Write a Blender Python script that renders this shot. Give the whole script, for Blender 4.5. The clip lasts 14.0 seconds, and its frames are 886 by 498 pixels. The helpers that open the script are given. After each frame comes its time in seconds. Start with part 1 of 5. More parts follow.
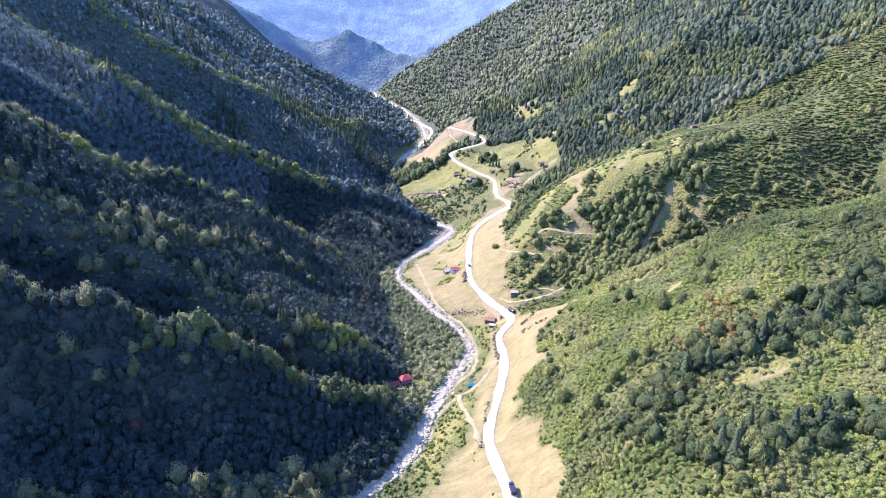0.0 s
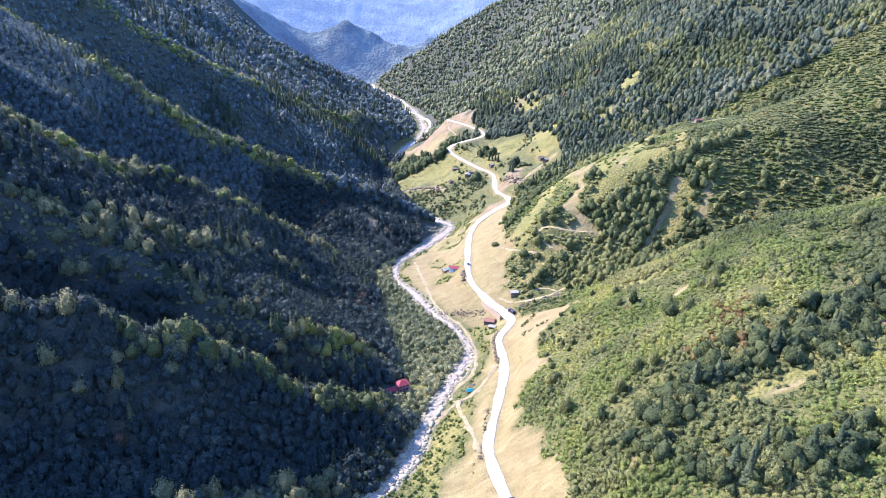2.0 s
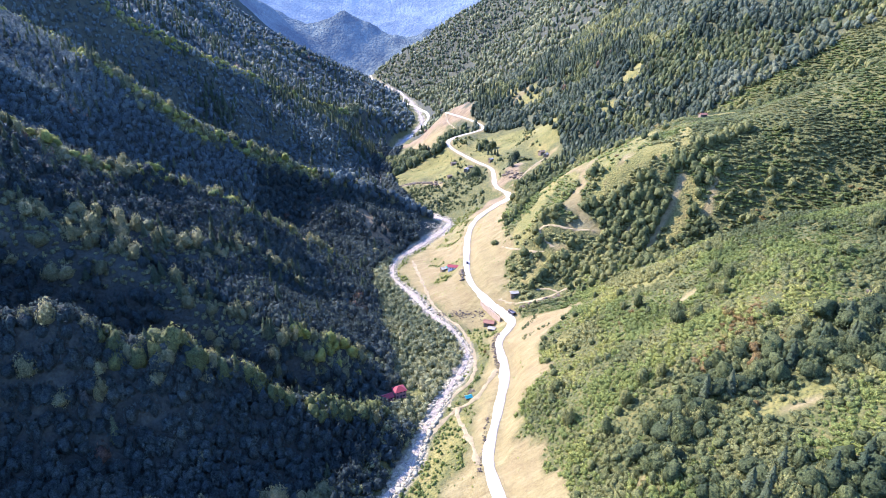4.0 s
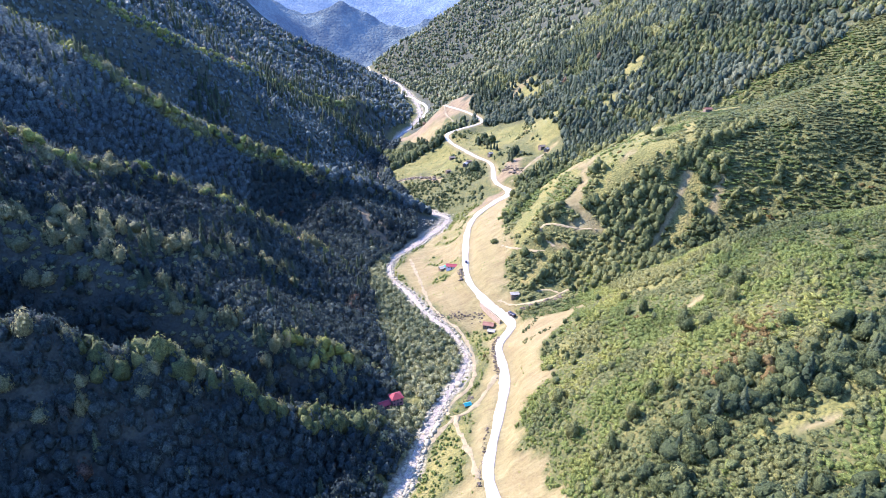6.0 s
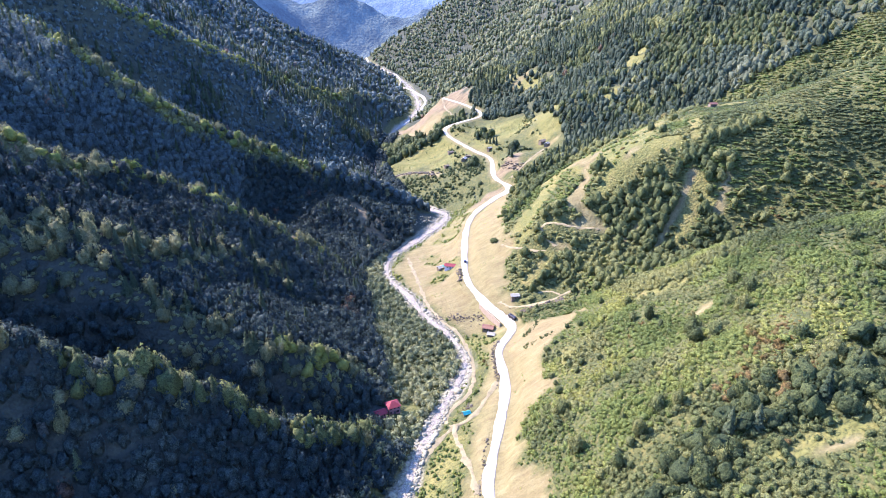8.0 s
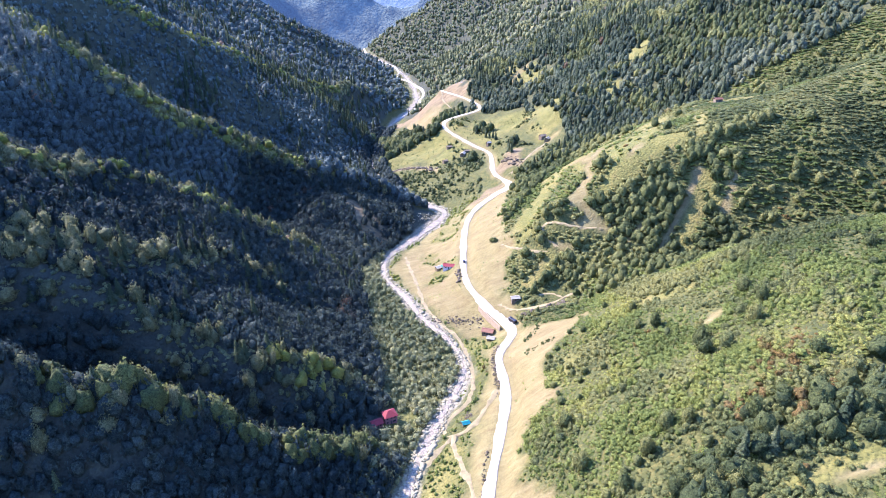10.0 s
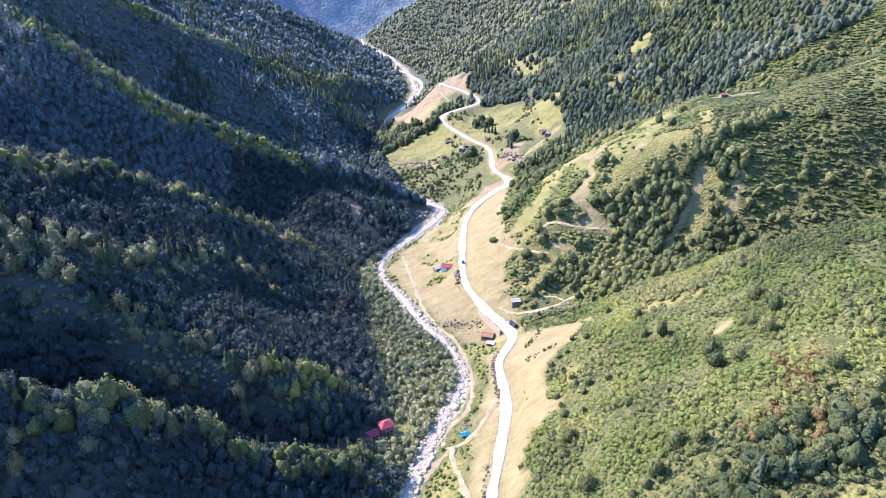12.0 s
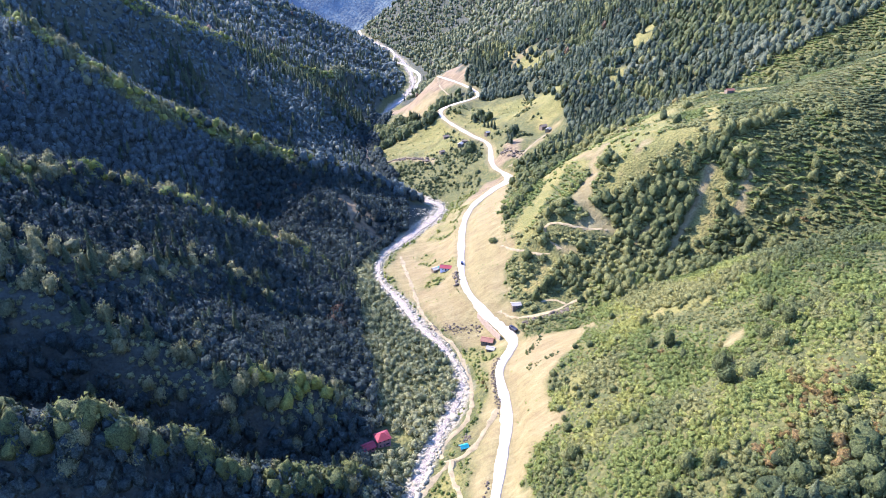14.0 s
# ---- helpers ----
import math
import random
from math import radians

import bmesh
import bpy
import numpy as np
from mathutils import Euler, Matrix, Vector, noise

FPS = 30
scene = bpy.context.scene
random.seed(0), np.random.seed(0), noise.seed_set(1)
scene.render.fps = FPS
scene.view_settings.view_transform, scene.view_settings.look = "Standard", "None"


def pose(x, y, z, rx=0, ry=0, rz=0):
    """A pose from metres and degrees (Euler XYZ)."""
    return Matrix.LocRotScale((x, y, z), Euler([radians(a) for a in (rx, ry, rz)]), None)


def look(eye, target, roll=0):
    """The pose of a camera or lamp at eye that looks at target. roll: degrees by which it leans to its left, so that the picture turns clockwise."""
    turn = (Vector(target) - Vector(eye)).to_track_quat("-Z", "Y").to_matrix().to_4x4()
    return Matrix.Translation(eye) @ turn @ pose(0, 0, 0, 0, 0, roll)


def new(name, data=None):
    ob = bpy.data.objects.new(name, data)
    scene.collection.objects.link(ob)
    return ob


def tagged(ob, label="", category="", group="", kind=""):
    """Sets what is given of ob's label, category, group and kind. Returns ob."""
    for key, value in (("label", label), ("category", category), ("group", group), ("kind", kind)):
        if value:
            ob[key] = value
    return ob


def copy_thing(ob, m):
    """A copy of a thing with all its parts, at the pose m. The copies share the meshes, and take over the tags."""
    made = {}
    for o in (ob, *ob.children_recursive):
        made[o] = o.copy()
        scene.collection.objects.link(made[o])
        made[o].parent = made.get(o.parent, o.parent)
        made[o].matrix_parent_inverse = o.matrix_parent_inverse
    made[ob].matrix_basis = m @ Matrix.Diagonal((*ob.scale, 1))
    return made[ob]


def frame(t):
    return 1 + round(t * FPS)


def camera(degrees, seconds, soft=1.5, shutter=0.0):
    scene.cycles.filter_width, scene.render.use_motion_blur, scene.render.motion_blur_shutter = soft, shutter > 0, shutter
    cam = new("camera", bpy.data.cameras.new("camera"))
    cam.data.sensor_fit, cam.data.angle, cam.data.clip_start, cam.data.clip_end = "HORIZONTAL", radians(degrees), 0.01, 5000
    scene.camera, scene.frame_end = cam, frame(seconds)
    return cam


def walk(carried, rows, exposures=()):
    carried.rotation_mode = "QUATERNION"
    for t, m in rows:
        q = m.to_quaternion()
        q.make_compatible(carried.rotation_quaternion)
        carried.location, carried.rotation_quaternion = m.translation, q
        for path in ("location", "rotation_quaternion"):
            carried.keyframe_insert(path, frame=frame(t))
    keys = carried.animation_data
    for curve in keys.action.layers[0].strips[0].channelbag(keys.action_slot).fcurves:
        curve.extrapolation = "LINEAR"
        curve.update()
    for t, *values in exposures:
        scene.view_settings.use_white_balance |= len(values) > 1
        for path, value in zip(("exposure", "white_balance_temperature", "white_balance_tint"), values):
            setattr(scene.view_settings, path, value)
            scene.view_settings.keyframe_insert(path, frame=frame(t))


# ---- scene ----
cam = camera(72.0, 14.0, soft=0.9)
walk(cam, [
    (0.0, pose(0.00, 0.00, 240.00, 70.000, -0.000, 0.000)),
    (1.0, pose(0.30, 7.10, 240.63, 69.592, 0.022, -0.058)),
    (2.0, pose(0.59, 14.20, 241.27, 69.183, 0.041, -0.117)),
    (3.0, pose(0.87, 21.30, 241.91, 68.774, 0.058, -0.177)),
    (4.0, pose(1.14, 28.41, 242.57, 68.364, 0.072, -0.237)),
    (5.0, pose(1.41, 35.51, 243.23, 67.953, 0.083, -0.298)),
    (6.0, pose(1.66, 42.61, 243.90, 67.542, 0.093, -0.360)),
    (7.0, pose(1.90, 49.72, 244.58, 67.130, 0.099, -0.422)),
    (8.0, pose(2.14, 56.83, 245.27, 66.718, 0.103, -0.485)),
    (9.0, pose(2.36, 63.93, 245.97, 66.305, 0.105, -0.548)),
    (10.0, pose(2.58, 71.04, 246.68, 65.892, 0.104, -0.612)),
    (11.0, pose(2.79, 78.15, 247.39, 65.478, 0.101, -0.677)),
    (12.0, pose(2.99, 85.26, 248.12, 65.063, 0.095, -0.742)),
    (13.0, pose(3.18, 92.37, 248.85, 64.648, 0.087, -0.807)),
    (14.0, pose(3.35, 99.48, 249.59, 64.232, 0.077, -0.872)),
], exposures=[(0.0, 2.37, 4730, 41), (14.0, 2.39, 4730, 41)])

# ---- world, sun, exposure ----
SUN_AZ, SUN_EL = 150.0, 38.0  # degrees: azimuth measured from +x towards +y, height
sun_dir = Vector((math.cos(radians(SUN_AZ)) * math.cos(radians(SUN_EL)), math.sin(radians(SUN_AZ)) * math.cos(radians(SUN_EL)), math.sin(radians(SUN_EL))))
world = bpy.data.worlds.new("sky")
scene.world = world
world.use_nodes = True
wn = world.node_tree
sky = wn.nodes.new("ShaderNodeTexSky")
sky.sky_type = "NISHITA"
sky.sun_disc = False
sky.sun_elevation = radians(SUN_EL)
sky.sun_rotation = radians(90.0 - SUN_AZ)
sky.altitude = 1500.0
sky.air_density = 1.1
sky.dust_density = 0.5
sky.ozone_density = 2.0
wn.links.new(sky.outputs["Color"], wn.nodes["Background"].inputs["Color"])
wn.nodes["Background"].inputs["Strength"].default_value = 0.15
sun_data = bpy.data.lights.new("sun", "SUN")
sun_data.energy, sun_data.angle, sun_data.color = 4.2, radians(0.53), (1.0, 0.79, 0.49)
sun_ob = new("sun", sun_data)
sun_ob.matrix_world = look(sun_dir * 500, (0, 0, 0))


# ---- landform: the valley is modelled from its river, road, spur crests and gullies ----
def arr(*rows):
    return np.array(rows, float)


RIVER = arr((-125, -400, 62), (-110, -50, 45), (-85, 120, 37), (-58, 200, 33), (-39, 232, 30), (-27, 250, 28), (-15, 275, 26.5), (-9, 302, 25.5), (5, 345, 24),
            (19, 388, 22.5), (9, 425, 21.5), (-9, 455, 20.5), (-22, 488, 19.5), (-42, 530, 17.5), (-41, 570, 17), (-20, 611, 16.5), (10, 680, 15.5),
            (-14, 718, 14.5), (-70, 830, 4), (-98, 1000, -8), (-90, 1250, -21), (-47, 1600, -28), (-120, 2120, -34), (-285, 2640, -39), (-340, 2720, -40), (-480, 2780, -41))
ROAD = arr((36, 120, 56), (33, 170, 51), (30, 215, 45.5), (24, 262, 39.5), (31, 300, 38), (40, 345, 36.5), (40, 385, 34), (52, 420, 31.5), (37, 450, 33),
           (25, 485, 33.5), (24, 530, 36), (29, 590, 38), (40, 630, 39), (62, 668, 40.5), (80, 690, 44.5), (67, 735, 44), (69, 820, 42.5), (49, 860, 44),
           (18, 930, 47), (14, 960, 52), (33, 980, 56), (70, 1026, 58.5), (54, 1100, 59.5), (12, 1200, 57))

LEFT_LINES = []
LEFT_LINES.append(arr((-620, 60, 400), (-420, 170, 270), (-300, 205, 195), (-200, 240, 142), (-162, 260, 115), (-121, 273, 87), (-98, 286, 68), (-58, 288, 48), (-34, 300, 34)))
LEFT_LINES.append(arr((-55, 316, 29), (-110, 304, 43), (-170, 294, 70), (-260, 272, 118), (-360, 244, 185)))
LEFT_LINES.append(arr((-72, 246, 33), (-120, 236, 46), (-180, 224, 76), (-260, 196, 122), (-400, 140, 205)))
LEFT_LINES.append(arr((-39, 363, 27), (-60, 345, 50), (-90, 326, 68), (-135, 327, 86), (-165, 328, 108), (-230, 320, 152), (-330, 300, 220)))
LEFT_LINES.append(arr((-28, 345, 27), (-36, 400, 25), (-46, 450, 24), (-58, 500, 22), (-68, 540, 20), (-66, 574, 20), (-44, 606, 18)))
LEFT_LINES.append(arr((-110, 596, 38), (-74, 607, 34), (-52, 630, 30), (-24, 664, 25)))
LEFT_LINES.append(arr((-330, 350, 225), (-246, 395, 165), (-222, 405, 145), (-205, 440, 132), (-183, 480, 98), (-150, 482, 86), (-121, 525, 50), (-85, 535, 26)))
LEFT_LINES.append(arr((-192, 345, 127), (-153, 368, 100), (-131, 428, 75), (-102, 438, 48)))
LEFT_LINES.append(arr((-70, 585, 22), (-130, 600, 32), (-200, 590, 50), (-280, 565, 84), (-400, 520, 160)))
LEFT_LINES.append(arr((-620, 740, 325), (-520, 735, 265), (-420, 726, 205), (-342, 660, 188), (-255, 640, 131), (-212, 656, 107), (-169, 650, 88), (-136, 660, 70), (-77, 681, 44), (-33, 692, 25), (-10, 696, 17)))
LEFT_LINES.append(arr((-95, 790, 4), (-150, 790, 18), (-230, 760, 48), (-330, 755, 104), (-460, 765, 196)))
LEFT_LINES.append(arr((-704, 858, 416), (-472, 880, 267), (-406, 913, 209), (-350, 952, 177), (-309, 1035, 131), (-239, 1120, 80), (-170, 1300, 45), (-85, 1520, -24)))
LEFT_LINES.append(arr((-200, 960, 62), (-150, 1040, 42), (-112, 1060, 2)))
LEFT_LINES.append(arr((-150, 1700, -25), (-260, 1500, 50), (-400, 1300, 150)))
LEFT_LINES.append(arr((-900, 1300, 480), (-582, 1400, 290), (-520, 1600, 208), (-439, 1750, 145), (-349, 1950, 85), (-300, 2540, -30)))
LEFT_LINES.append(arr((-1300, 2800, 560), (-956, 2900, 350), (-792, 3000, 258), (-613, 3100, 118), (-540, 3150, 180), (-465, 3200, 222), (-349, 3200, 172), (-240, 3150, 105), (-110, 3000, 62)))
LEFT_LINES.append(arr((-590, 2860, 10), (-450, 2900, -15), (-330, 2930, -30), (-200, 2880, -20)))
LEFT_LINES.append(arr((-800, 3500, 90), (-450, 3600, 60), (-100, 3500, 30)))
LEFT_LINES.append(arr((-300, 0, 190), (-620, -200, 400)))
LEFT_LINES.append(arr((-900, 400, 560), (-1100, 900, 640), (-1400, 1500, 760)))
LEFT_LINES.append(arr((-2300, 300, 900), (-2300, 2500, 950)))
LEFT_LINES.append(arr((-300, 120, 118), (-210, 165, 86), (-160, 186, 68), (-115, 204, 54), (-70, 222, 44), (-48, 238, 35)))
RIGHT_LINES = []
RIGHT_LINES.append(arr((46, 120, 66), (47, 180, 62), (48, 229, 57), (51, 247, 55), (47, 278, 53), (57, 320, 53), (72, 370, 52), (94, 395, 57)))
RIGHT_LINES.append(arr((80, 120, 82), (79, 193, 85), (67, 247, 70), (73, 272, 73), (86, 324, 68)))
RIGHT_LINES.append(arr((106, 166, 104), (104, 223, 98), (113, 268, 106), (111, 300, 92), (110, 340, 84)))
RIGHT_LINES.append(arr((137, 176, 116), (151, 222, 121), (140, 265, 120), (131, 314, 104), (135, 386, 84)))
RIGHT_LINES.append(arr((200, 160, 150), (169, 232, 124), (167, 255, 131), (181, 291, 137), (164, 385, 102)))
RIGHT_LINES.append(arr((100, 396, 60), (136, 390, 86), (162, 385, 104), (198, 365, 126), (233, 345, 141), (320, 310, 190), (450, 270, 260), (650, 200, 370)))
RIGHT_LINES.append(arr((58, 434, 36), (92, 440, 46), (129, 450, 60), (169, 458, 66), (230, 440, 86), (330, 415, 130), (480, 380, 210)))
RIGHT_LINES.append(arr((70, 480, 56), (84, 490, 66), (141, 487, 78), (180, 480, 90), (209, 476, 108), (259, 462, 121), (287, 452, 127)))
RIGHT_LINES.append(arr((58, 540, 60), (96, 505, 84), (121, 514, 92), (153, 528, 123), (236, 499, 143), (277, 480, 151), (322, 508, 178)))
RIGHT_LINES.append(arr((85, 575, 74), (117, 571, 102), (181, 620, 114), (246, 660, 134), (282, 600, 153), (340, 540, 190), (450, 470, 250), (640, 380, 350)))
RIGHT_LINES.append(arr((95, 655, 58), (115, 690, 64), (160, 705, 80), (215, 700, 100), (290, 660, 135), (400, 620, 190), (560, 560, 280)))
RIGHT_LINES.append(arr((85, 759, 62), (128, 781, 72), (155, 789, 90), (170, 820, 114), (259, 837, 152), (312, 889, 208), (420, 900, 280)))
RIGHT_LINES.append(arr((261, 747, 126), (314, 709, 160), (358, 680, 178), (406, 664, 202), (500, 640, 265)))
RIGHT_LINES.append(arr((90, 1000, 62), (147, 1101, 106), (261, 974, 167), (371, 800, 220), (498, 804, 260), (700, 800, 400)))
RIGHT_LINES.append(arr((53, 1319, 50), (150, 1400, 100), (273, 1432, 160), (307, 1636, 240), (500, 1500, 400), (800, 1300, 600)))
RIGHT_LINES.append(arr((-40, 1850, -20), (30, 1900, 10), (138, 2123, 60), (244, 2404, 190)))
RIGHT_LINES.append(arr((-265, 2660, -20), (-154, 2700, 75), (-33, 2700, 142), (108, 2700, 230), (282, 2600, 315), (442, 2400, 375), (900, 2100, 600)))
RIGHT_LINES.append(arr((28, 440, 23.5), (34, 429, 23.5), (39, 417, 25.5)))
RIGHT_LINES.append(arr((-60, 898, 15), (-20, 905, 20), (8, 925, 40), (60, 965, 55), (110, 900, 66)))
RIGHT_LINES.append(arr((-30, 800, 10), (10, 800, 24), (40, 790, 38)))
RIGHT_LINES.append(arr((-60, 1180, -12), (-20, 1260, 10), (12, 1215, 54)))
RIGHT_LINES.append(arr((100, 0, 100), (200, 60, 155), (400, 50, 275), (700, 0, 450)))
RIGHT_LINES.append(arr((900, 500, 560), (1000, 1000, 680), (1300, 2000, 800)))
RIGHT_LINES.append(arr((2300, 300, 900), (2300, 2500, 950)))
RIGHT_LINES.append(arr((-1500, 4300, 620), (-700, 4350, 430), (-250, 4450, 350), (100, 4400, 410), (600, 4300, 560), (1500, 4200, 760)))
RIGHT_LINES.append(arr((-2300, 4900, 900), (0, 4900, 620), (2300, 4900, 900)))
RIGHT_LINES.append(arr((-2300, -400, 800), (-900, -400, 520), (-400, -400, 240), (-125, -400, 62), (120, -400, 130), (500, -400, 340), (2300, -400, 800)))


def densify(line, step):
    out = []
    for a, b in zip(line[:-1], line[1:]):
        n = max(1, int(np.hypot(*(b - a)[:2]) / (step * (1 + max(0, a[1] - 500) / 600))))
        out += [a + (b - a) * k / n for k in range(n)]
    return np.array(out + [line[-1]])


def curve(line, step):
    """A smooth line through the corners (Catmull-Rom), cut into short steps."""
    p = np.vstack([2 * line[0] - line[1], line, 2 * line[-1] - line[-2]])
    out = []
    for i in range(1, len(p) - 2):
        n = max(2, int(np.hypot(*(p[i + 1] - p[i])[:2]) / step))
        s = (np.arange(n) / n)[:, None]
        out.append(0.5 * (2 * p[i] + (p[i + 1] - p[i - 1]) * s + (2 * p[i - 1] - 5 * p[i] + 4 * p[i + 1] - p[i + 2]) * s ** 2 + (3 * p[i] - p[i - 1] - 3 * p[i + 1] + p[i + 2]) * s ** 3))
    return np.vstack(out + [line[-1:]])


river_line, road_line = curve(RIVER, 4.0), curve(ROAD, 3.0)
nodes = np.vstack([densify(l, 26) for l in LEFT_LINES + RIGHT_LINES] + [densify(RIVER, 24), densify(ROAD[2:], 24)])
keep = []
for i in range(len(nodes)):
    if not keep or np.min(np.hypot(nodes[keep, 0] - nodes[i, 0], nodes[keep, 1] - nodes[i, 1])) > 7:
        keep.append(i)
nodes = nodes[keep]
SOFT = 6.0


def kernel(ax, ay, bx, by):
    return np.sqrt((ax[:, None] - bx[None]) ** 2 + (ay[:, None] - by[None]) ** 2 + SOFT * SOFT)


K = kernel(nodes[:, 0], nodes[:, 1], nodes[:, 0], nodes[:, 1]) - 1.2 * np.eye(len(nodes))
A = np.block([[K, np.ones((len(nodes), 1))], [np.ones((1, len(nodes))), np.zeros((1, 1))]])
weights = np.linalg.solve(A, np.append(nodes[:, 2], 0))


def lattice(ix, iy, seed):
    h = np.sin(ix * 127.1 + iy * 311.7 + seed * 74.7) * 43758.5453
    return h - np.floor(h)


def vnoise(x, y, seed=0):
    ix, iy = np.floor(x), np.floor(y)
    fx, fy = x - ix, y - iy
    fx, fy = fx * fx * (3 - 2 * fx), fy * fy * (3 - 2 * fy)
    a, b, c, d = lattice(ix, iy, seed), lattice(ix + 1, iy, seed), lattice(ix, iy + 1, seed), lattice(ix + 1, iy + 1, seed)
    return (a + (b - a) * fx) * (1 - fy) + (c + (d - c) * fx) * fy - 0.5


def fbm(x, y, size, octaves=4, seed=0):
    out, amp = np.zeros_like(x), 1.0
    for k in range(octaves):
        out += amp * vnoise(x / size + 17.3 * k, y / size - 9.1 * k, seed + k)
        size, amp = size / 2.1, amp * 0.5
    return out


def to_line(x, y, line):
    """Distance to a line, signed (positive on its right, looking along it), and the line's height there."""
    best = np.full(x.shape, 1e9)
    side, height = np.zeros(x.shape), np.zeros(x.shape)
    for a, b in zip(line[:-1], line[1:]):
        dx, dy = b[0] - a[0], b[1] - a[1]
        near = (np.abs(x - a[0]) < 130 + abs(dx)) & (np.abs(y - a[1]) < 130 + abs(dy))
        if not near.any():
            continue
        px, py = x[near] - a[0], y[near] - a[1]
        s = np.clip((px * dx + py * dy) / (dx * dx + dy * dy), 0, 1)
        d = np.hypot(px - s * dx, py - s * dy)
        closer = d < best[near]
        idx = np.flatnonzero(near)[closer] if x.ndim == 1 else None
        best[idx], side[idx], height[idx] = d[closer], np.sign(dy * px - dx * py)[closer], (a[2] + s * (b[2] - a[2]))[closer]
    return best, side, height


def smooth(e0, e1, v):
    s = np.clip((v - e0) / (e1 - e0), 0, 1)
    return s * s * (3 - 2 * s)


ROAD_HALF = 2.3
river_cut, road_cut = curve(RIVER, 14.0), curve(ROAD, 9.0)


def river_half(y):
    return (1 + 0.9 * smooth(1150, 1300, y)) * 0.74 * (1 - 0.5 * smooth(730, 780, y) * (1 - smooth(1150, 1250, y))) * (3.6 + 1.0 * np.sin(y * 0.043) + 0.8 * np.sin(y * 0.117 + 1.0) + 1.4 * (1 - smooth(270, 320, y)) + 4.0 * smooth(560, 620, y) * (1 - smooth(690, 760, y)))


def raw_height(x, y):
    x, y = np.atleast_1d(np.asarray(x, float)), np.atleast_1d(np.asarray(y, float))
    z = np.empty_like(x)
    for i in range(0, len(x), 20000):
        z[i:i + 20000] = kernel(x[i:i + 20000], y[i:i + 20000], nodes[:, 0], nodes[:, 1]) @ weights[:-1] + weights[-1]
    dr, _, hr = to_line(x, y, river_cut)
    dd, sd, hd = to_line(x, y, road_cut)
    far = smooth(500, 1800, y)
    calm = smooth(8, 45, dr) * smooth(5, 30, dd)
    z += (fbm(x, y, 70, 4, 3) * (5 + 14 * far) + fbm(x, y, 22, 3, 9) * 2.2) * (0.12 + 0.88 * calm)
    rib = np.abs(vnoise(x / 190 + 3.1, (y + 0.12 * x + 16 * vnoise(x / 60, y / 60, 5)) / 44, 41)) * 2
    z += (0.35 - rib) * 13 * smooth(-2, -45, x + 34 - 0.02 * (y - 300)) * calm * (y > 150)
    back = np.full(x.shape, 1e9)
    for k in (0, 3, 6, 7, 9, 11, 14):
        back = np.minimum(back, to_line(x, y, LEFT_LINES[k])[0] * (1.0 if k < 10 else 0.55))
    z += 3.0 * smooth(600, 700, y) * np.exp(-(back / 10.0) ** 2) * calm
    z += (4.5 * np.exp(-(back / 9.0) ** 2) - 2.0 * np.exp(-((back - 26) / 12.0) ** 2)) * calm
    w = 1 - smooth(river_half(y), river_half(y) + 11, dr)
    z = z * (1 - w) + (hr - 0.7) * w
    wall = smooth(414, 422, y) * (1 - smooth(450, 458, y)) * (sd < 0)
    w = 1 - smooth(ROAD_HALF + 1.0 - 0.6 * wall, ROAD_HALF + 9 - 7.4 * wall, dd)
    z = z * (1 - w) + (hd - 0.25) * w
    return z


TRACKS = []
TRACKS.append(arr((-26, 566), (-20, 535), (-14, 506), (-9, 482), (-5, 467), (5, 445), (15, 429), (22, 402), (24, 377), (20, 353), (10, 341), (5.5, 333), (6, 326), (11, 322), (17, 324), (22, 328), (29, 339), (36, 350)))
TRACKS.append(arr((11, 322), (10.5, 310), (14, 297), (17, 280), (19, 262)))
TRACKS.append(arr((10, 322), (0, 310), (-7, 296)))
TRACKS.append(arr((47, 449), (52, 441), (60, 435.5), (68, 434), (79, 434.7), (89, 438.5), (99, 442)))
TRACKS.append(arr((89, 439.5), (81, 446), (73, 444)))
TRACKS.append(arr((53, 511), (65, 494), (79, 484), (91, 481)))
TRACKS.append(arr((92, 482), (87, 489), (83, 497), (85, 503), (96, 497), (111, 491), (124, 489)))
TRACKS.append(arr((12, 1196), (16, 1143), (36, 1064)))
TRACKS.append(arr((82, 712), (96, 726), (112, 742), (130, 766)))


def on_ground(line2, step=3.0):
    p = curve(np.column_stack([line2, np.zeros(len(line2))]), step)
    z = raw_height(p[:, 0], p[:, 1])
    p[:, 2] = np.convolve(np.pad(z, 3, mode="edge"), np.ones(7) / 7, "valid")
    return p


track_lines = [on_ground(line2) for line2 in TRACKS]
VALLEY_ROAD = arr((-300, 2750), (-275, 2629), (-236, 2483), (-190, 2350), (-143, 2242), (-118, 2080), (-112, 1945), (-77, 1878), (-44, 1747), (-29, 1640), (-29, 1593), (-35, 1552), (-36, 1500), (-45, 1421), (-62, 1380), (-74, 1340))


def ground_height(x, y):
    x, y = np.atleast_1d(np.asarray(x, float)), np.atleast_1d(np.asarray(y, float))
    z = raw_height(x, y)
    for track in track_lines:
        d, _, ht = to_line(x, y, track[::2] if len(track) > 8 else track)
        w = 1 - smooth(2.0, 5.0, d)
        z = z * (1 - w) + (ht - 0.1) * w
    return z


def axis(parts):
    out = [parts[0][0]]
    for start, end, step0, step1 in parts:
        v = out[-1]
        while v < end - 1e-6:
            s = step0 + (step1 - step0) * (v - start) / (end - start)
            v += s
            out.append(v)
    return np.array(out)


